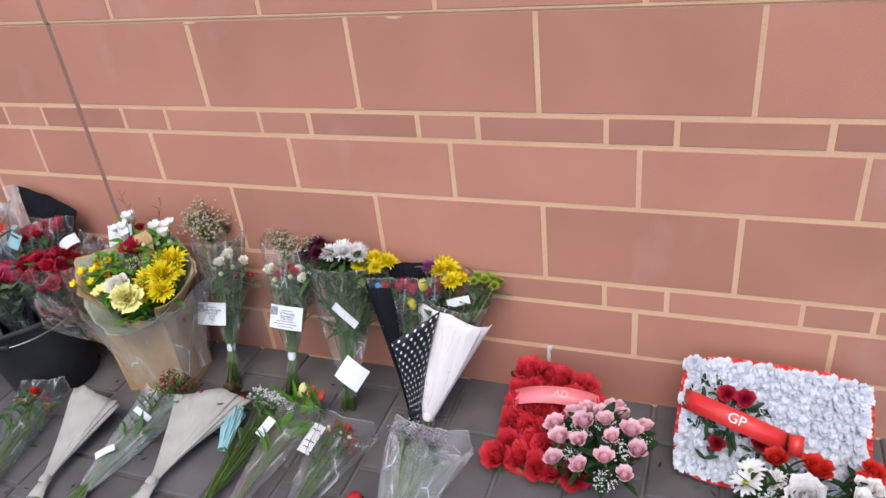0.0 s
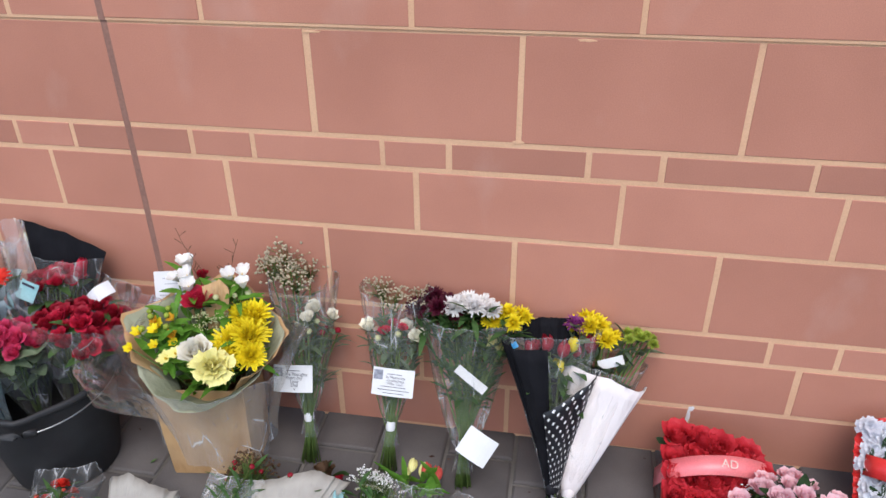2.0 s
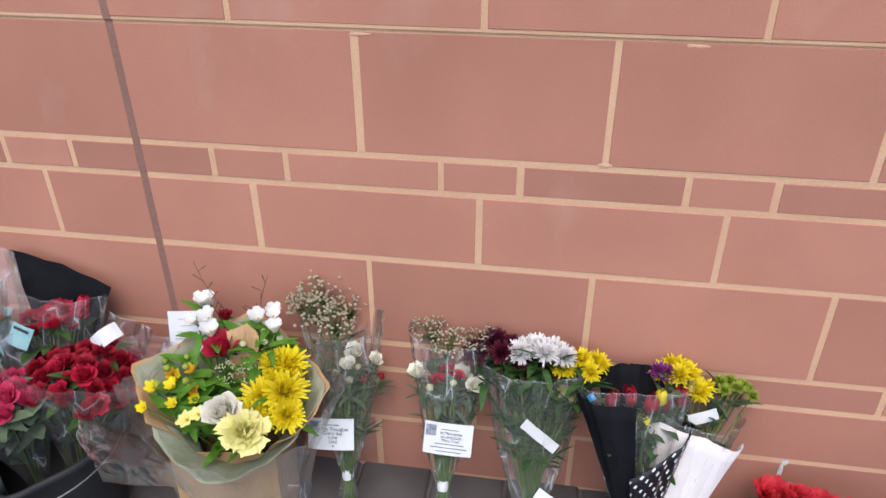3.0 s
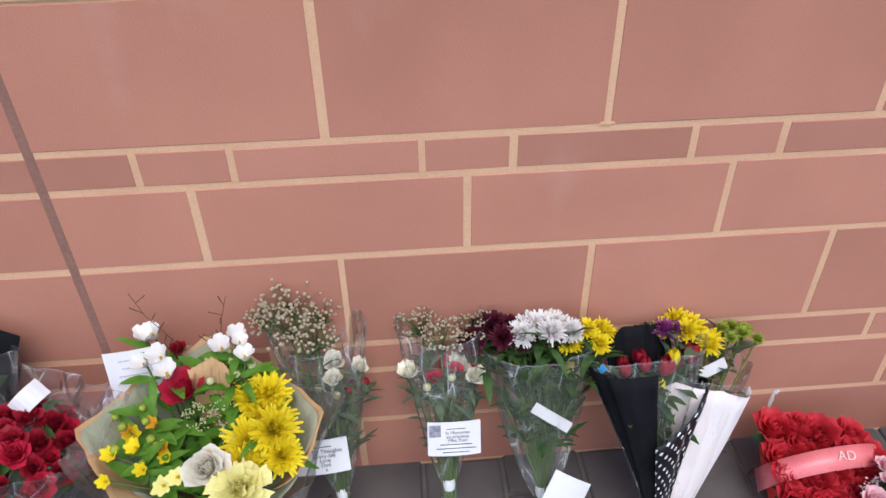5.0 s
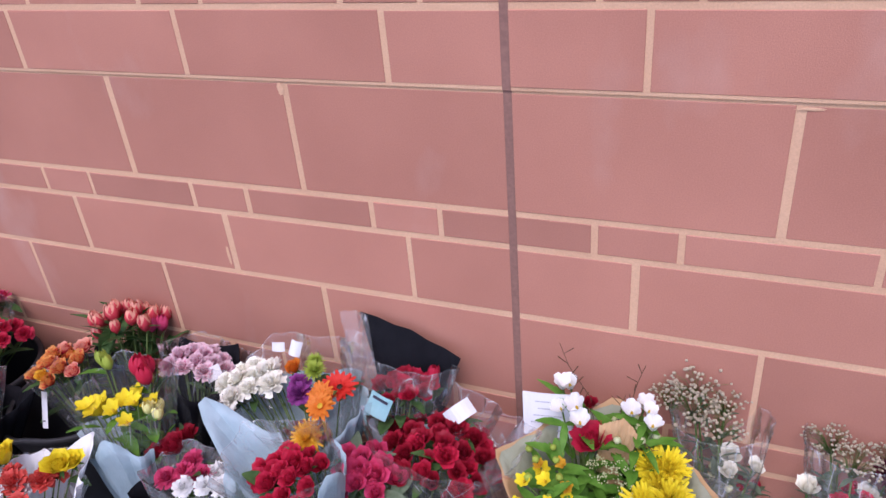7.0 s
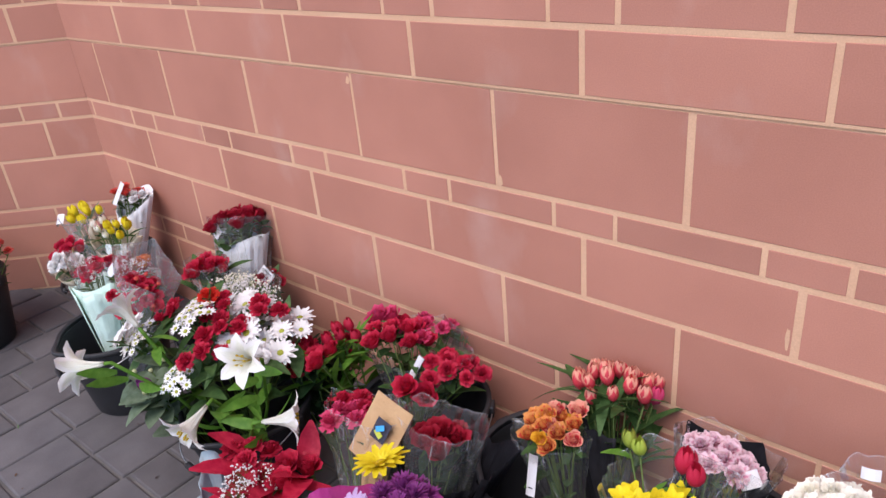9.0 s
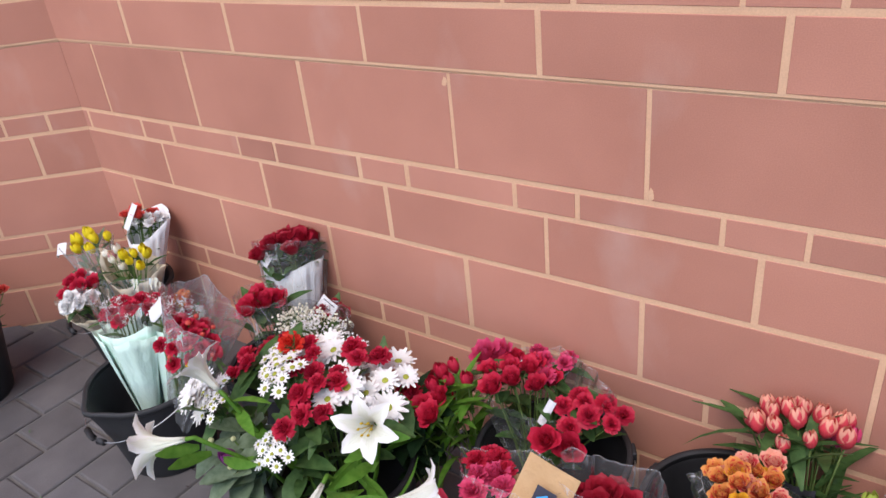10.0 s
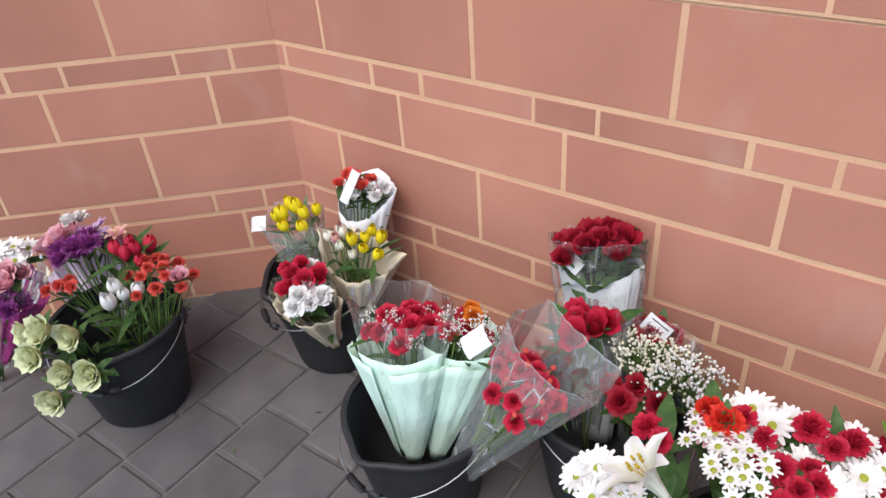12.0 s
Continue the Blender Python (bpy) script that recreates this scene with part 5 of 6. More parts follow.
def lily(at, face, size, stalk_from):
    """A trumpet lily on its own stalk, standing in the big bouquet's bucket."""
    ob = thing("lily", axes(at, face), "white trumpet lily with yellow stamens and green stalk", "flower", "white lilies")
    part("blossom", flower("lily", "white", int(size * 1000) % 2), ob, Matrix.Scale(size, 4) @ Matrix.Translation((0, 0, -2.0)))
    inv = ob.matrix_basis.inverted()
    a, b = inv @ Vector(stalk_from), Vector((0, 0, -2.5 * size))
    bm = bmesh.new()
    tube(bm, [a, (a + b) * 0.5 + Vector((0, 0, -0.04)), b + Vector((0, 0, -0.02)), b + Vector((0, 0, 0.006))], 0.0042, 6, 0.005)
    part("stalk", mesh_of("stalk", bm, [M["f_bright_leaf"]]), ob)
    bm = bmesh.new()
    r = random.Random(str(at))
    for i in range(7):
        p = a.lerp(b, 0.35 + 0.09 * i)
        t = r.uniform(0, 6.28)
        way = (inv.to_3x3() @ Vector((math.cos(t), math.sin(t), 0.35))).normalized()
        x = way.cross(Vector((0.1, 0.2, 1))).normalized()
        mm = Matrix((x, way, x.cross(way))).transposed().to_4x4()
        mm.translation = p
        leaf_blade(bm, mm, r.uniform(0.07, 0.11), 0.026, 0.4)
    part("leaf_set", mesh_of("leaf_set", bm, [M["f_bright_leaf"]]), ob)
    return ob


ROOT = (-1.86, -0.50, 0.12)
lily((-1.64, -0.585, 0.565), (0.35, -0.75, 0.55), 0.036, (-1.76, -0.52, 0.2))
lily((-2.05, -0.79, 0.505), (-0.75, -0.55, -0.12), 0.037, (-1.92, -0.54, 0.2))
lily((-1.53, -0.53, 0.42), (0.62, 0.75, -0.10), 0.033, (-1.74, -0.50, 0.2))
lily((-2.05, -0.635, 0.615), (-0.6, -0.1, 0.65), 0.035, (-1.93, -0.52, 0.22))
lily((-1.70, -0.73, 0.42), (0.1, -0.8, -0.3), 0.035, (-1.82, -0.54, 0.2))
bouquet("round eucalyptus leaves with a purple tulip bud", (-1.95, -0.52, 0.05), (-1.97, -0.64, 0.40), [("tulip", "purple", 0.02, (-1.965, -0.655, 0.39), 1, 0), ("bud", "palegreen", 0.010, (-1.99, -0.64, 0.40), 4, 0.07)], [], (34, 0.07, 0.05, "sage_leaf"), BUCKETED, name="eucalyptus_bunch", category="foliage", seed=26)
bouquet("baby's breath and red carnations in clear film with a red label", (-2.20, -0.22, 0.03), (-2.165, -0.20, 0.37),
        [("gypsophila", "cream", 0.055, (-2.16, -0.225, 0.39), 5, 0.07), ("gypsophila", "white", 0.05, (-2.08, -0.27, 0.41), 3, 0.05), ("carnation", "dark_red", 0.024, (-2.20, -0.10, 0.36), 4, 0.04), ("carnation", "dark_red", 0.024, (-2.16, -0.33, 0.38), 4, 0.06)],
        [("film", 0.3, 1.15, 0.03, 0.11, dict(corners=0.04))], (26, 0.06, 0.026, "leaf"), BUCKETED, seed=27, cards=[((-2.20, -0.115, 0.395), (0.2, -1, 0.7), 0.06, 0.04, -28, dict(lines=(0.7, 0.5), label="white label with red print"))])
bouquet("red roses in a tall pale grey paper cone", (-2.27, -0.20, 0.02), (-2.365, -0.06, 0.50), [("rose", "dark_red", 0.028, (-2.36, -0.065, 0.505), 12, 0.085)],
        [("grey", 0.10, 0.98, 0.03, 0.098, dict(squash=0.8, hem=0.04, ruffle=0.002, crumple=0.4, slant=-0.01)), ("film", 0.7, 1.08, 0.09, 0.112, dict(squash=0.85, corners=0.02, phase=2.4))], (80, 0.05, 0.028, "leaf"), BUCKETED, seed=28, cards=[((-2.40, -0.13, 0.515), (-0.2, -1, 0.7), 0.07, 0.035, -20, dict(lines=(), label="white plastic care label"))])
bouquet("red roses on tall stems in clear film", (-2.28, -0.25, 0.03), (-2.30, -0.25, 0.44), [("rose", "red", 0.027, (-2.305, -0.245, 0.435), 5, 0.05)], [("film", 0.3, 1.1, 0.03, 0.08, dict())], (14, 0.07, 0.035, "leaf"), BUCKETED, seed=29)

# ---- mint bouquets ----
MINT = dict(squash=0.65, ruffle=0.002, square=0.45, phase=2.75, lift=0.015, slant=0.02, crumple=0.2, folds=7, curve=1.0)
bouquet("red carnations with white sprigs in mint green paper", (-2.615, -0.485, 0.07), (-2.64, -0.43, 0.425), [("carnation", "red", 0.025, (-2.63, -0.43, 0.43), 11, 0.075), ("gypsophila", "white", 0.028, (-2.64, -0.435, 0.425), 5, 0.095)],
        [("mint", 0.08, 0.95, 0.024, 0.122, MINT), ("mint", 0.06, 0.93, 0.034, 0.138, dict(MINT, sector=(196, 262), phase=4.0)), ("mint", 0.06, 0.90, 0.036, 0.142, dict(MINT, sector=(282, 350), phase=5.4)), ("film", 0.6, 1.2, 0.075, 0.125, dict(corners=0.03))], (8, 0.05, 0.02, "leaf"), BUCKETED, seed=30)
bouquet("red and orange carnations in mint green paper", (-2.58, -0.45, 0.07), (-2.53, -0.37, 0.43), [("carnation", "red", 0.024, (-2.525, -0.37, 0.43), 4, 0.05), ("carnation", "orange", 0.022, (-2.52, -0.35, 0.455), 2, 0.03), ("gypsophila", "white", 0.035, (-2.49, -0.39, 0.44), 5, 0.065)],
        [("mint", 0.08, 0.96, 0.022, 0.10, MINT), ("mint", 0.06, 0.92, 0.032, 0.116, dict(MINT, sector=(275, 345), phase=5.2))], (8, 0.05, 0.02, "leaf"), BUCKETED, seed=31)
bouquet("scarlet spray carnations in a long clear film sleeve", (-2.51, -0.50, 0.06), (-2.30, -0.46, 0.48), [("carnation", "red", 0.018, (-2.325, -0.47, 0.455), 16, 0.075), ("bud", "coral", 0.009, (-2.30, -0.47, 0.47), 8, 0.08)],
        [("film_hazy", 0.1, 1.22, 0.025, 0.11, dict(squash=0.7, corners=0.07, phase=2.2, ruffle=0.005))], (14, 0.05, 0.01, "leaf"), BUCKETED, seed=32, grasses=40, cards=[((-2.42, -0.47, 0.53), (-0.2, -1, 0.7), 0.045, 0.06, -35, dict(lines=(), label="white and red care label"))])

# ---- the corner bucket ----
bouquet("yellow daffodils and tulips in clear film", (-3.11, -0.23, 0.03), (-3.145, -0.245, 0.42), [("tulip", "yellow", 0.019, (-3.14, -0.235, 0.425), 8, 0.065)], [("film_hazy", 0.3, 1.08, 0.03, 0.10, dict(corners=0.05, phase=2.6))], (20, 0.08, 0.015, "sage_leaf"), BUCKETED, seed=33,
        cards=[((-3.235, -0.29, 0.425), (-0.3, -1, 0.6), 0.07, 0.04, 30, dict(lines=(), label="crumpled white tissue flap", bend=0.015))])
bouquet("yellow, white and pink tulips in cream paper", (-3.02, -0.23, 0.03), (-2.93, -0.235, 0.42), [("tulip", "yellow", 0.018, (-2.905, -0.23, 0.42), 6, 0.05), ("tulip", "cream", 0.015, (-2.96, -0.25, 0.425), 5, 0.05), ("tulip", "dusky", 0.018, (-2.985, -0.235, 0.425), 2, 0.025)],
        [("cream", 0.25, 0.98, 0.03, 0.10, dict(hem=0.04, corners=0.04, phase=0.4, ruffle=0.004))], (14, 0.08, 0.015, "leaf"), BUCKETED, seed=34)
bouquet("red roses and white chrysanthemums in brown film", (-3.03, -0.27, 0.03), (-2.975, -0.40, 0.37), [("rose", "red", 0.020, (-2.995, -0.375, 0.385), 7, 0.062), ("carnation", "white", 0.024, (-2.94, -0.42, 0.38), 5, 0.042), ("carnation", "white", 0.022, (-3.0, -0.34, 0.40), 1, 0.0)],
        [("cream", 0.3, 0.93, 0.03, 0.092, dict(ruffle=0.004)), ("film", 0.3, 1.0, 0.03, 0.095, dict(ruffle=0.004))], (8, 0.05, 0.02, "leaf"), BUCKETED, seed=35)
bouquet("pink and white spray roses in a white paper cone", (-3.04, -0.19, 0.05), (-3.025, -0.08, 0.49), [("rose", "coral", 0.016, (-3.04, -0.09, 0.49), 7, 0.06), ("carnation", "white", 0.018, (-2.99, -0.09, 0.485), 6, 0.05)],
        [("white", 0.2, 1.0, 0.03, 0.086, dict(hem=0.05, ruffle=0.002, square=0.5, phase=1.75, lift=0.03, crumple=0.5))], (40, 0.04, 0.015, "leaf"), BUCKETED, seed=36, cards=[((-3.03, -0.135, 0.52), (0, -1, 0.6), 0.03, 0.09, -12, dict(lines=(), label="white and red striped label", bend=0.004))])

# ---- the last bucket ----
bouquet("purple, lilac and pink chrysanthemums and roses", (-3.47, -0.63, 0.02), (-3.60, -0.60, 0.39), [("chrysanthemum", "purple", 0.032, (-3.58, -0.605, 0.395), 7, 0.075), ("rose", "soft_pink", 0.028, (-3.66, -0.60, 0.395), 3, 0.05), ("carnation", "white", 0.03, (-3.70, -0.55, 0.42), 2, 0.03), ("daisy", "lilac", 0.03, (-3.62, -0.55, 0.41), 4, 0.05), ("lily", "dusky", 0.018, (-3.50, -0.53, 0.42), 1, 0), ("carnation", "coral", 0.016, (-3.54, -0.70, 0.355), 5, 0.05)],
        [("lilac", 0.4, 0.98, 0.04, 0.13, dict(hem=0.06, sector=(30, 250)))], (20, 0.05, 0.02, "leaf"), BUCKETED, seed=37)
bouquet("red tulips and white tulips with broad leaves", (-3.41, -0.64, 0.02), (-3.38, -0.61, 0.39), [("tulip", "red", 0.019, (-3.43, -0.55, 0.40), 6, 0.05), ("tulip", "white", 0.02, (-3.345, -0.66, 0.37), 4, 0.045)], (), (15, 0.11, 0.026, "leaf"), BUCKETED, seed=38, lean=(0, -0.2, 0.1))
bouquet("coral carnations on thin green stems", (-3.38, -0.62, 0.02), (-3.31, -0.565, 0.38), [("carnation", "coral", 0.016, (-3.32, -0.56, 0.385), 14, 0.085), ("rose", "soft_pink", 0.017, (-3.27, -0.545, 0.39), 2, 0.02)], (), (10, 0.06, 0.008, "leaf"), BUCKETED, seed=39, grasses=30)
bouquet("drooping pale green roses hanging over the bucket's rim", (-3.44, -0.66, 0.05), (-3.33, -0.86, 0.37), [("rose", "palegreen", 0.031, (-3.36, -0.83, 0.37), 4, 0.07), ("rose", "palegreen", 0.029, (-3.22, -0.875, 0.355), 3, 0.06)], (), (22, 0.055, 0.022, "leaf"), BUCKETED, seed=40, lean=(0.1, -0.9, -0.2))
bouquet("white daisies and pink roses in purple film", (-3.86, -0.86, 0.0), (-3.74, -0.745, 0.35), [("daisy", "white", 0.034, (-3.76, -0.70, 0.38), 4, 0.05), ("rose", "soft_pink", 0.028, (-3.71, -0.755, 0.355), 3, 0.04), ("chrysanthemum", "purple", 0.026, (-3.66, -0.80, 0.32), 3, 0.04)],
        [("purple", 0.25, 0.98, 0.03, 0.12, dict(sector=(-40, 160), hem=0.05)), ("film", 0.2, 1.1, 0.03, 0.12, dict())], (12, 0.05, 0.02, "leaf"), STANDING, seed=41)

# ---- bouquets lying on the paving ----
FLAT = dict(squash=0.5, skirt=0.05, square=0.6, phase=0.8, ruffle=0.005, curve=0.85)
bouquet("red spray carnations in clear film", (0.02, -0.80, 0.02), (-0.09, -0.43, 0.06), [("carnation", "scarlet", 0.014, (-0.09, -0.45, 0.065), 5, 0.05), ("bud", "coral", 0.008, (-0.08, -0.47, 0.06), 8, 0.06)], [("film", 0.15, 1.12, 0.015, 0.085, FLAT)], (34, 0.05, 0.012, "leaf"), LYING, seed=42, grasses=24, lean=(0, 0, 0.5))
bouquet("bunch closed inside a cone of stone-coloured paper", (0.16, -0.72, 0.02), (0.09, -0.41, 0.06), [("bud", "palegreen", 0.012, (0.10, -0.44, 0.05), 5, 0.03)], [("stonepaper", 0.22, 1.08, 0.012, 0.088, dict(squash=0.42, skirt=0.06, square=0.45, phase=1.3, ruffle=0.003, crumple=0.4, folds=5, slant=-0.03))], (0, 0.04, 0.015, "leaf"), LYING, seed=43, grasses=0, tie=(0.2, 0.013, "stonepaper"))
bouquet("wilted green and brown flowers in creased clear film", (0.27, -0.70, 0.02), (0.30, -0.34, 0.06), [("bud", "dark_red", 0.009, (0.31, -0.33, 0.06), 12, 0.065), ("gypsophila", "brown", 0.05, (0.32, -0.33, 0.06), 3, 0.05)], [("film_hazy", 0.12, 1.0, 0.015, 0.08, FLAT)], (46, 0.06, 0.012, "leaf"), LYING, seed=44, grasses=34, lean=(0, 0, 0.5),
        cards=[((0.275, -0.56, 0.065), (0.0, -0.4, 1), 0.055, 0.02, 40, dict(lines=(), label="white plastic care label", bend=0.003)), ((0.30, -0.43, 0.085), (0.0, -0.4, 1), 0.07, 0.016, -20, dict(lines=(), label="white plastic strip", bend=0.004))])
bouquet("bunch closed inside a wide cone of stone-coloured paper", (0.44, -0.66, 0.02), (0.44, -0.32, 0.06), [("bud", "dark_red", 0.010, (0.44, -0.33, 0.06), 5, 0.04)], [("stonepaper", 0.24, 1.02, 0.013, 0.110, dict(squash=0.38, skirt=0.07, square=0.45, phase=1.9, ruffle=0.004, crumple=0.4, folds=5, slant=0.025))], (0, 0.05, 0.02, "leaf"), LYING, seed=45, grasses=0, tie=(0.2, 0.014, "stonepaper"))
bouquet("faded brown rose in a teal paper sleeve", (0.56, -0.46, 0.02), (0.515, -0.30, 0.05), [("rose", "brown", 0.022, (0.50, -0.285, 0.055), 2, 0.025), ("rose", "dark_red", 0.016, (0.53, -0.29, 0.055), 1, 0)], [("teal", 0.1, 0.85, 0.014, 0.026, dict(squash=0.7))], (8, 0.05, 0.02, "leaf"), LYING, seed=46)
bouquet("small white flowers on a bundle of long green stems", (0.62, -0.70, 0.02), (0.615, -0.28, 0.05), [("gypsophila", "white", 0.035, (0.615, -0.30, 0.055), 5, 0.04), ("spray", "cream", 0.025, (0.61, -0.32, 0.06), 3, 0.03)], [], (20, 0.04, 0.010, "leaf"), LYING, seed=47, grasses=40, lean=(0, 0, 0.5))
bouquet("pink and yellow tulips with pale leaves in clear film", (0.69, -0.66, 0.02), (0.72, -0.27, 0.055), [("tulip", "coral", 0.015, (0.735, -0.265, 0.07), 2, 0.025), ("tulip", "lemon", 0.014, (0.70, -0.255, 0.065), 3, 0.03)], [("film", 0.1, 0.95, 0.015, 0.07, FLAT), ("film_pink", 0.15, 0.75, 0.015, 0.05, FLAT)], (14, 0.07, 0.02, "bright_leaf"), LYING, seed=48, grasses=22, lean=(0, 0, 0.4),
        cards=[((0.675, -0.395, 0.085), (0.0, -0.5, 1), 0.028, 0.055, -22, dict(lines=(0, 0, 0.7, 0.7), label="white price label", bend=0.002))])
bouquet("orange spray carnations in clear film", (0.84, -0.66, 0.02), (0.875, -0.36, 0.055), [("carnation", "coral", 0.012, (0.875, -0.36, 0.06), 10, 0.045), ("bud", "palegreen", 0.008, (0.87, -0.38, 0.06), 6, 0.05)], [("film", 0.15, 1.15, 0.015, 0.09, FLAT)], (26, 0.04, 0.010, "leaf"), LYING, seed=49, grasses=26, lean=(0, 0, 0.5),
        cards=[((0.79, -0.37, 0.045), (0.05, -0.35, 1), 0.038, 0.085, -20, dict(lines=(0.6, 0, 0.7, 0.5), label="white receipt-like care label", bend=0.003))])
bouquet("lilac statice in hazy film", (1.10, -0.66, 0.02), (1.115, -0.38, 0.07), [("gypsophila", "heather", 0.045, (1.11, -0.385, 0.075), 8, 0.06), ("carnation", "heather", 0.014, (1.11, -0.39, 0.085), 10, 0.06)], [("film_hazy", 0.15, 1.2, 0.018, 0.12, FLAT)], (24, 0.04, 0.012, "sage_leaf"), LYING, seed=50, grasses=20, lean=(0, 0, 0.5))


def candle(at):
    ob = thing("grave_candle", pose(*at), "small red plastic grave candle lying beside the film", "candle")
    bm = bmesh.new()
    lathe(bm, [(0.001, 0), (0.020, 0), (0.022, 0.004), (0.022, 0.034), (0.019, 0.038)], 20)
    part("cup", mesh_of("cup", bm, [M["bucket"]]), ob)
    bm = bmesh.new()
    lathe(bm, [(0.019, 0.035), (0.019, 0.043), (0.015, 0.050), (0.005, 0.054), (0.001, 0.054)], 20)
    part("lid", mesh_of("candle_lid", bm, [M["plastic_red"]]), ob, label="red domed lid")


candle((0.985, -0.52, 0))

# ---- floral tributes ----
def ribbon(name, parent, pts, width, mat, across, label):
    """A satin band through points of its own thing; across: the way its width runs."""
    bm = bmesh.new()
    c = Vector(across).normalized() * width / 2
    rows = [(bm.verts.new(Vector(p) - c), bm.verts.new(Vector(p) + c)) for p in pts]
    for a, b in zip(rows, rows[1:]):
        bm.faces.new((a[0], b[0], b[1], a[1]))
    ob = part(name, mesh_of(name, bm, [M[mat]]), parent, label=label)
    s = ob.modifiers.new("thickness", "SOLIDIFY")
    s.thickness = 0.0012
    return ob


def cushion_mesh(w, h, d, mat, heart=False):
    bm = bmesh.new()
    n = 28
    outline = []
    for i in range(n):
        a = 2 * math.pi * i / n
        if heart:
            x, y = 16 * math.sin(a) ** 3 / 16 * w / 2, (13 * math.cos(a) - 5 * math.cos(2 * a) - 2 * math.cos(3 * a) - math.cos(4 * a)) / 14.5 * h / 2
        else:
            k = (abs(math.cos(a)) ** 5 + abs(math.sin(a)) ** 5) ** (-1 / 5)
            x, y = w / 2 * k * math.cos(a), h / 2 * k * math.sin(a)
        outline.append((x, y))
    rings_ = [[bm.verts.new((x * k, y * k, z)) for x, y in outline] for k, z in ((0.94, 0.0), (1.0, d * 0.3), (0.97, d * 0.75), (0.8, d), (0.4, d * 1.12))]
    for a, b in zip(rings_, rings_[1:]):
        for j in range(n):
            bm.faces.new((a[j], a[(j + 1) % n], b[(j + 1) % n], b[j]))
    bm.faces.new(rings_[-1])
    bm.faces.new(rings_[0][::-1])
    return mesh_of("cushion", bm, [M[mat]])


def red_tribute():
    m = pose(1.388, -0.19, 0.035, 22, 0, -4)
    ob = thing("rose_tribute", m, "red silk rose cushion with a pink lettered ribbon on the paving", "floral tribute")
    part("pad", cushion_mesh(0.225, 0.28, 0.035, "satin_red"), ob, label="red base with pleated edge")
    r = random.Random(3)
    for i in range(5):
        for j in range(6):
            x, y = -0.092 + 0.046 * i + r.uniform(-0.008, 0.008) + (0.02 if j % 2 else 0), -0.115 + 0.046 * j + r.uniform(-0.008, 0.008)
            if x < 0.11:
                part("rose", flower("rose", "silk_red", 0 if (i + j) % 3 else 1), ob, axes((x, y, 0.034), (x * 1.5 + r.uniform(-0.3, 0.3), y * 1.5 + r.uniform(-0.3, 0.3), 1)) @ Matrix.Scale(r.uniform(0.036, 0.044), 4))
    bm = bmesh.new()
    for i in range(16):
        t = r.uniform(0, 6.28)
        mm = axes((r.uniform(-0.10, 0.10), r.uniform(-0.11, 0.11), 0.052), (0, 0, 1), (math.cos(t), math.sin(t), 0))
        leaf_blade(bm, mm, 0.04, 0.022, 0.2)
    part("foliage", mesh_of("foliage", bm, [M["f_dark_leaf"]]), ob)
    pts = [(-0.130 + 0.0175 * k, 0.035 + 0.0025 * k, 0.012 + 0.085 * abs(math.sin(math.pi * k / 15)) ** 0.45) for k in range(16)]
    band = ribbon("ribbon", ob, pts, 0.045, "satin_pink", (0, 1, 0.15), "pink satin ribbon with silver letters")
    part("writing", text_mesh("AD", 0.026, "silver"), band, axes((0.025, 0.058, 0.1005), (0, -0.12, 1)))


red_tribute()
bouquet("pink silk roses with dark leaves in an upright bunch", (1.53, -0.31, 0.0), (1.525, -0.305, 0.12), [("rose", "silk_pink", 0.020, (1.53, -0.295, 0.12), 18, 0.125), ("gypsophila", "white", 0.03, (1.53, -0.30, 0.115), 8, 0.11)], [], (80, 0.05, 0.022, "dark_leaf"), name="silk_rose_bunch", seed=51, lean=(0, -0.1, 0.7))


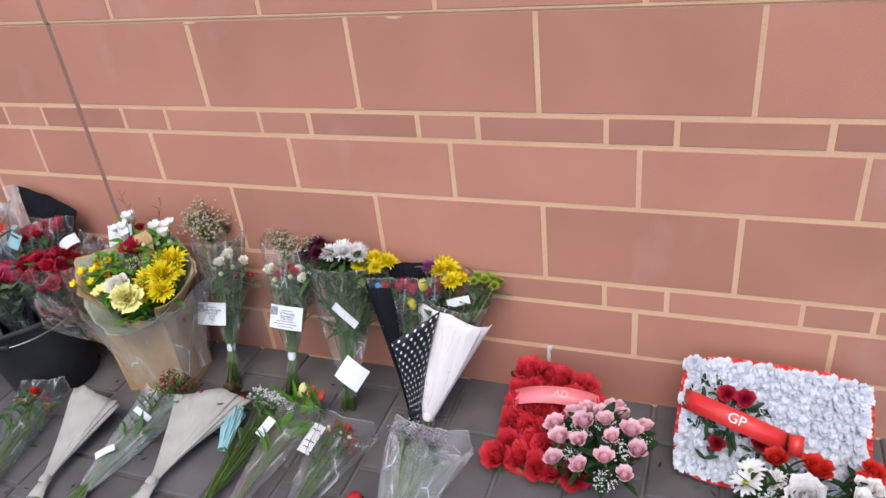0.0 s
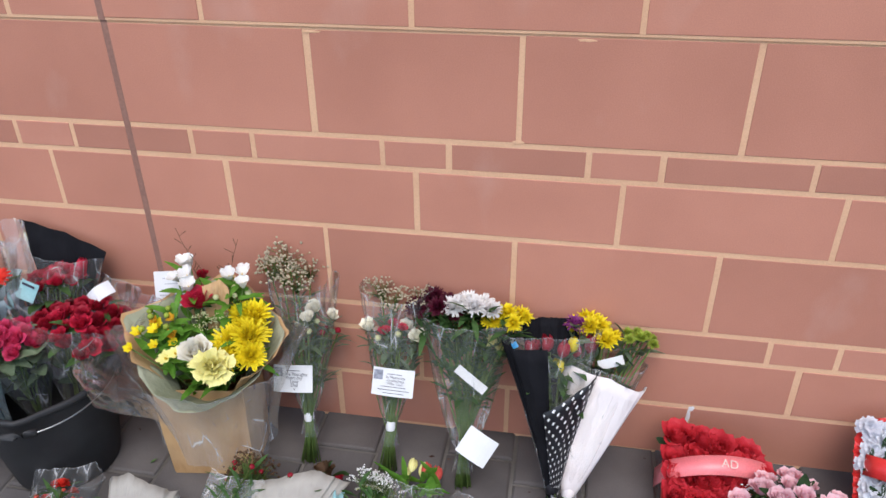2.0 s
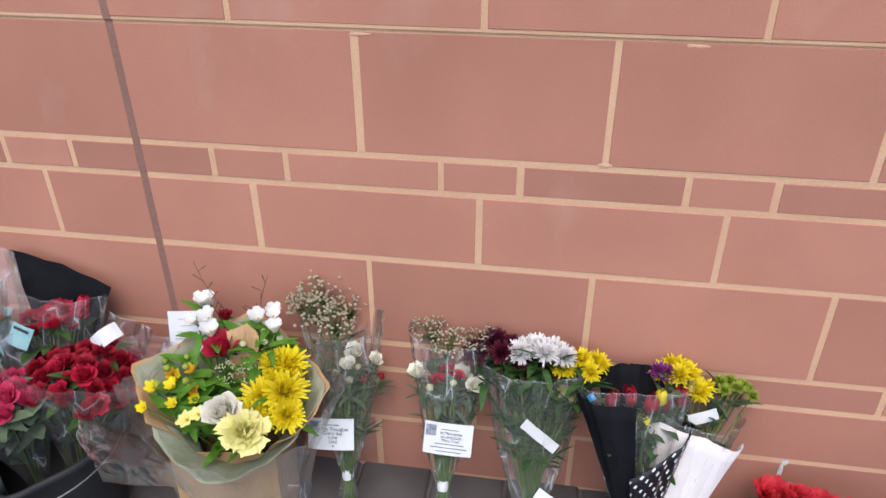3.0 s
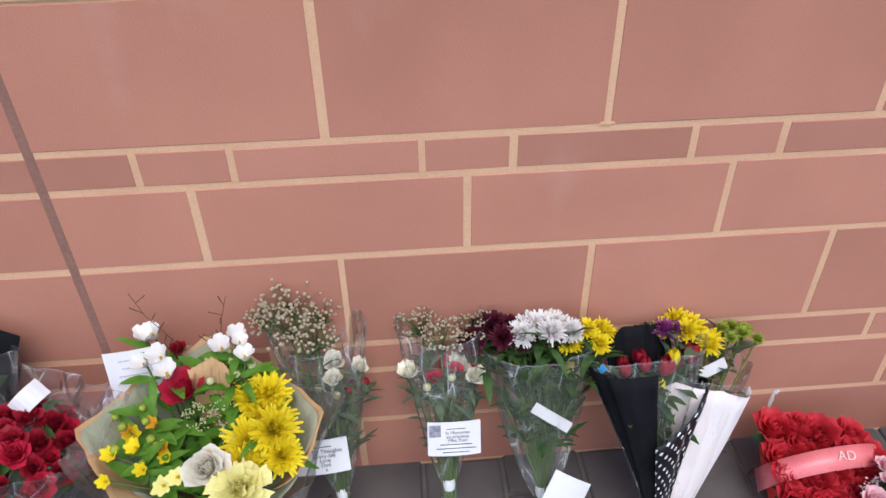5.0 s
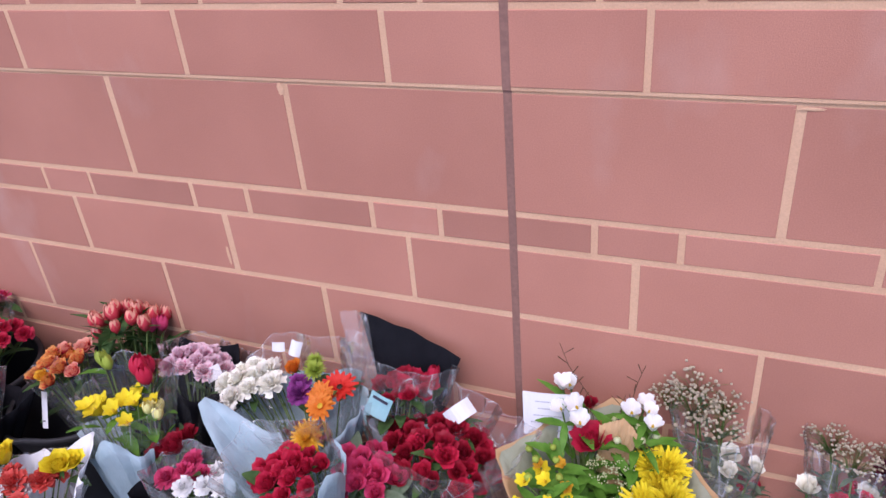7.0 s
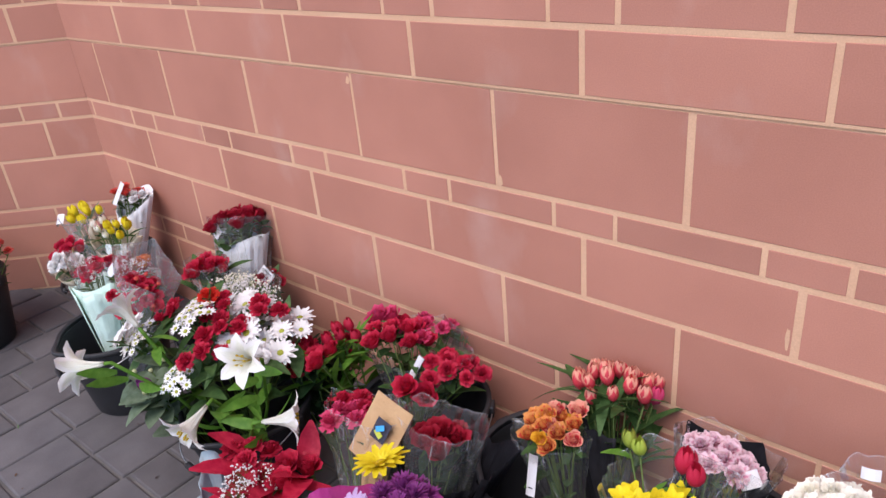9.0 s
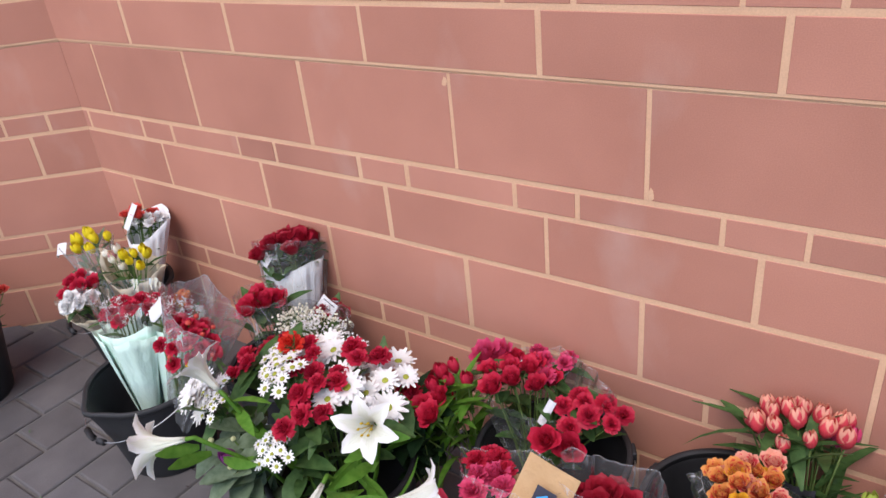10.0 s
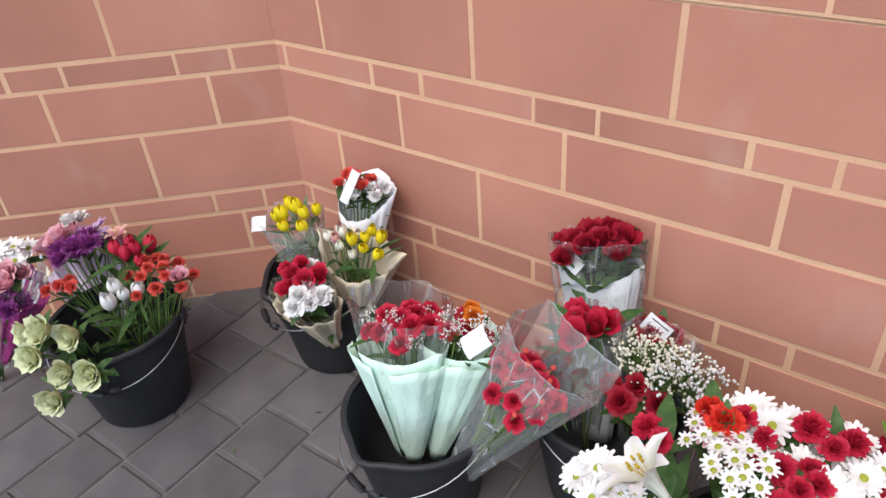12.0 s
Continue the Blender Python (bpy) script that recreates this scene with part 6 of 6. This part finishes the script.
def white_pillow():
    m = pose(1.898, -0.135, 0.100, 46, 0, -3)
    ob = thing("pillow_tribute", m, "white chrysanthemum pillow edged in pleated red ribbon, resting on the wall", "floral tribute")
    part("pad", cushion_mesh(0.38, 0.26, 0.04, "card"), ob)
    r = random.Random(8)
    for i in range(17):
        for j in range(12):
            x, y = -0.176 + 0.0220 * i + r.uniform(-0.006, 0.006), -0.120 + 0.0218 * j + r.uniform(-0.006, 0.006)
            part("chrysanthemum", flower("ruffled_blossom", "blueish", (i + j) % 2), ob, axes((x, y, 0.034), (x * 1.2 + r.uniform(-0.2, 0.2), y * 1.2 + r.uniform(-0.2, 0.2), 1)) @ Matrix.Scale(r.uniform(0.019, 0.024), 4))
    bm = bmesh.new()
    prev = None
    for i in range(161):
        t = 2 * math.pi * i / 160
        k = (abs(math.cos(t)) ** 5 + abs(math.sin(t)) ** 5) ** (-1 / 5)
        z = 0.02 + 0.008 * (i % 2)
        x, y = math.cos(t) * k, math.sin(t) * k
        row = (bm.verts.new((x * 0.180, y * 0.125, z)), bm.verts.new((x * 0.208, y * 0.150, z - 0.004 + 0.006 * (i % 4 == 0))))
        if prev:
            bm.faces.new((prev[0], row[0], row[1], prev[1]))
        prev = row
    e = part("pleated_edge", mesh_of("pleated_edge", bm, [M["satin_red"]], False), ob, label="pleated red ribbon edging")
    s = e.modifiers.new("thickness", "SOLIDIFY")
    s.thickness = 0.001
    pts = [(-0.195 + 0.018 * k, 0.035 - 0.0048 * k, 0.05 + 0.06 * abs(math.sin(math.pi * k / 13)) ** 0.6) for k in range(14)]
    band = ribbon("sash", ob, pts, 0.046, "satin_red", (0.12, 1, 0.1), "red satin sash with white letters")
    part("writing", text_mesh("GP", 0.032, "card"), band, axes((-0.075, 0.004, 0.1135), (0, -0.1, 1), (1, -0.25, 0)))
    bm = bmesh.new()
    tube(bm, [(0.052, -0.050, 0.07), (0.052, -0.005, 0.075)], 0.016, 12)
    part("sash_roll", mesh_of("sash_roll", bm, [M["satin_red"]]), band)
    for kind, col, rad, x, y in (("rose", "red", 0.022, -0.06, 0.055), ("rose", "dark_red", 0.018, -0.11, -0.055), ("rose", "dark_red", 0.018, -0.02, -0.04), ("rose", "red", 0.02, -0.10, 0.06)):
        part(kind, flower(kind, col, 0), ob, axes((x, y, 0.065), (x, y, 1)) @ Matrix.Scale(rad, 4))
    bm = bmesh.new()
    for i in range(90):
        t = r.uniform(0, 6.28)
        leaf_blade(bm, axes((r.gauss(-0.09, 0.04), r.gauss(0.01, 0.045), r.uniform(0.048, 0.062)), (r.uniform(-0.4, 0.4), r.uniform(-0.4, 0.4), 1), (math.cos(t), math.sin(t), 0)), 0.032, 0.010, 0.2)
    part("foliage", mesh_of("foliage", bm, [M["f_dark_leaf"]]), ob)


white_pillow()
bouquet("white chrysanthemums and red paper with baby's breath", (-1.58, -0.76, 0.0), (-1.55, -0.69, 0.29), [("chrysanthemum", "white", 0.042, (-1.46, -0.765, 0.30), 2, 0.03), ("gypsophila", "white", 0.04, (-1.56, -0.69, 0.31), 3, 0.05), ("carnation", "red", 0.026, (-1.62, -0.62, 0.31), 5, 0.06), ("rose", "red", 0.026, (-1.52, -0.60, 0.30), 3, 0.05)],
        [("bluegrey", 0.3, 1.0, 0.04, 0.13, dict(hem=0.02, corners=0.05))], (24, 0.12, 0.05, "red"), STANDING, seed=53)
bouquet("spray of red and white roses with daisies", (1.95, -0.36, 0.02), (1.93, -0.34, 0.11),
        [("rose", "scarlet", 0.030, (1.98, -0.285, 0.13), 1, 0), ("rose", "scarlet", 0.026, (1.905, -0.27, 0.13), 1, 0), ("rose", "white", 0.036, (1.96, -0.345, 0.115), 1, 0), ("daisy", "white", 0.030, (1.86, -0.32, 0.11), 3, 0.04), ("rose", "scarlet", 0.026, (2.09, -0.27, 0.12), 2, 0.03), ("rose", "white", 0.026, (2.08, -0.33, 0.11), 3, 0.05), ("gypsophila", "white", 0.035, (1.92, -0.34, 0.10), 4, 0.07)],
        [], (110, 0.055, 0.014, "dark_leaf"), name="flower_spray", seed=52, lean=(0, -0.5, 0.7))

# ---- fallen bits on the paving ----
litter_rng = random.Random(77)
bm = bmesh.new()
for i in range(150):
    x, y = litter_rng.uniform(-3.2, 2.1), litter_rng.uniform(-0.95, -0.02)
    t = litter_rng.uniform(0, 6.28)
    leaf_blade(bm, axes((x, y, 0.003), (litter_rng.uniform(-0.3, 0.3), litter_rng.uniform(-0.3, 0.3), 1), (math.cos(t), math.sin(t), 0)), litter_rng.uniform(0.006, 0.02), litter_rng.uniform(0.003, 0.008), -0.2, litter_rng.choice((0, 0, 0, 1, 2)), 2)
tagged(new("leaf_litter", mesh_of("leaf_litter", bm, [M["f_dark_core"], M["f_leaf"], M["f_brown"]])), "dark crumbs of leaf and soil on the paving", "leaf litter", kind="stuff")
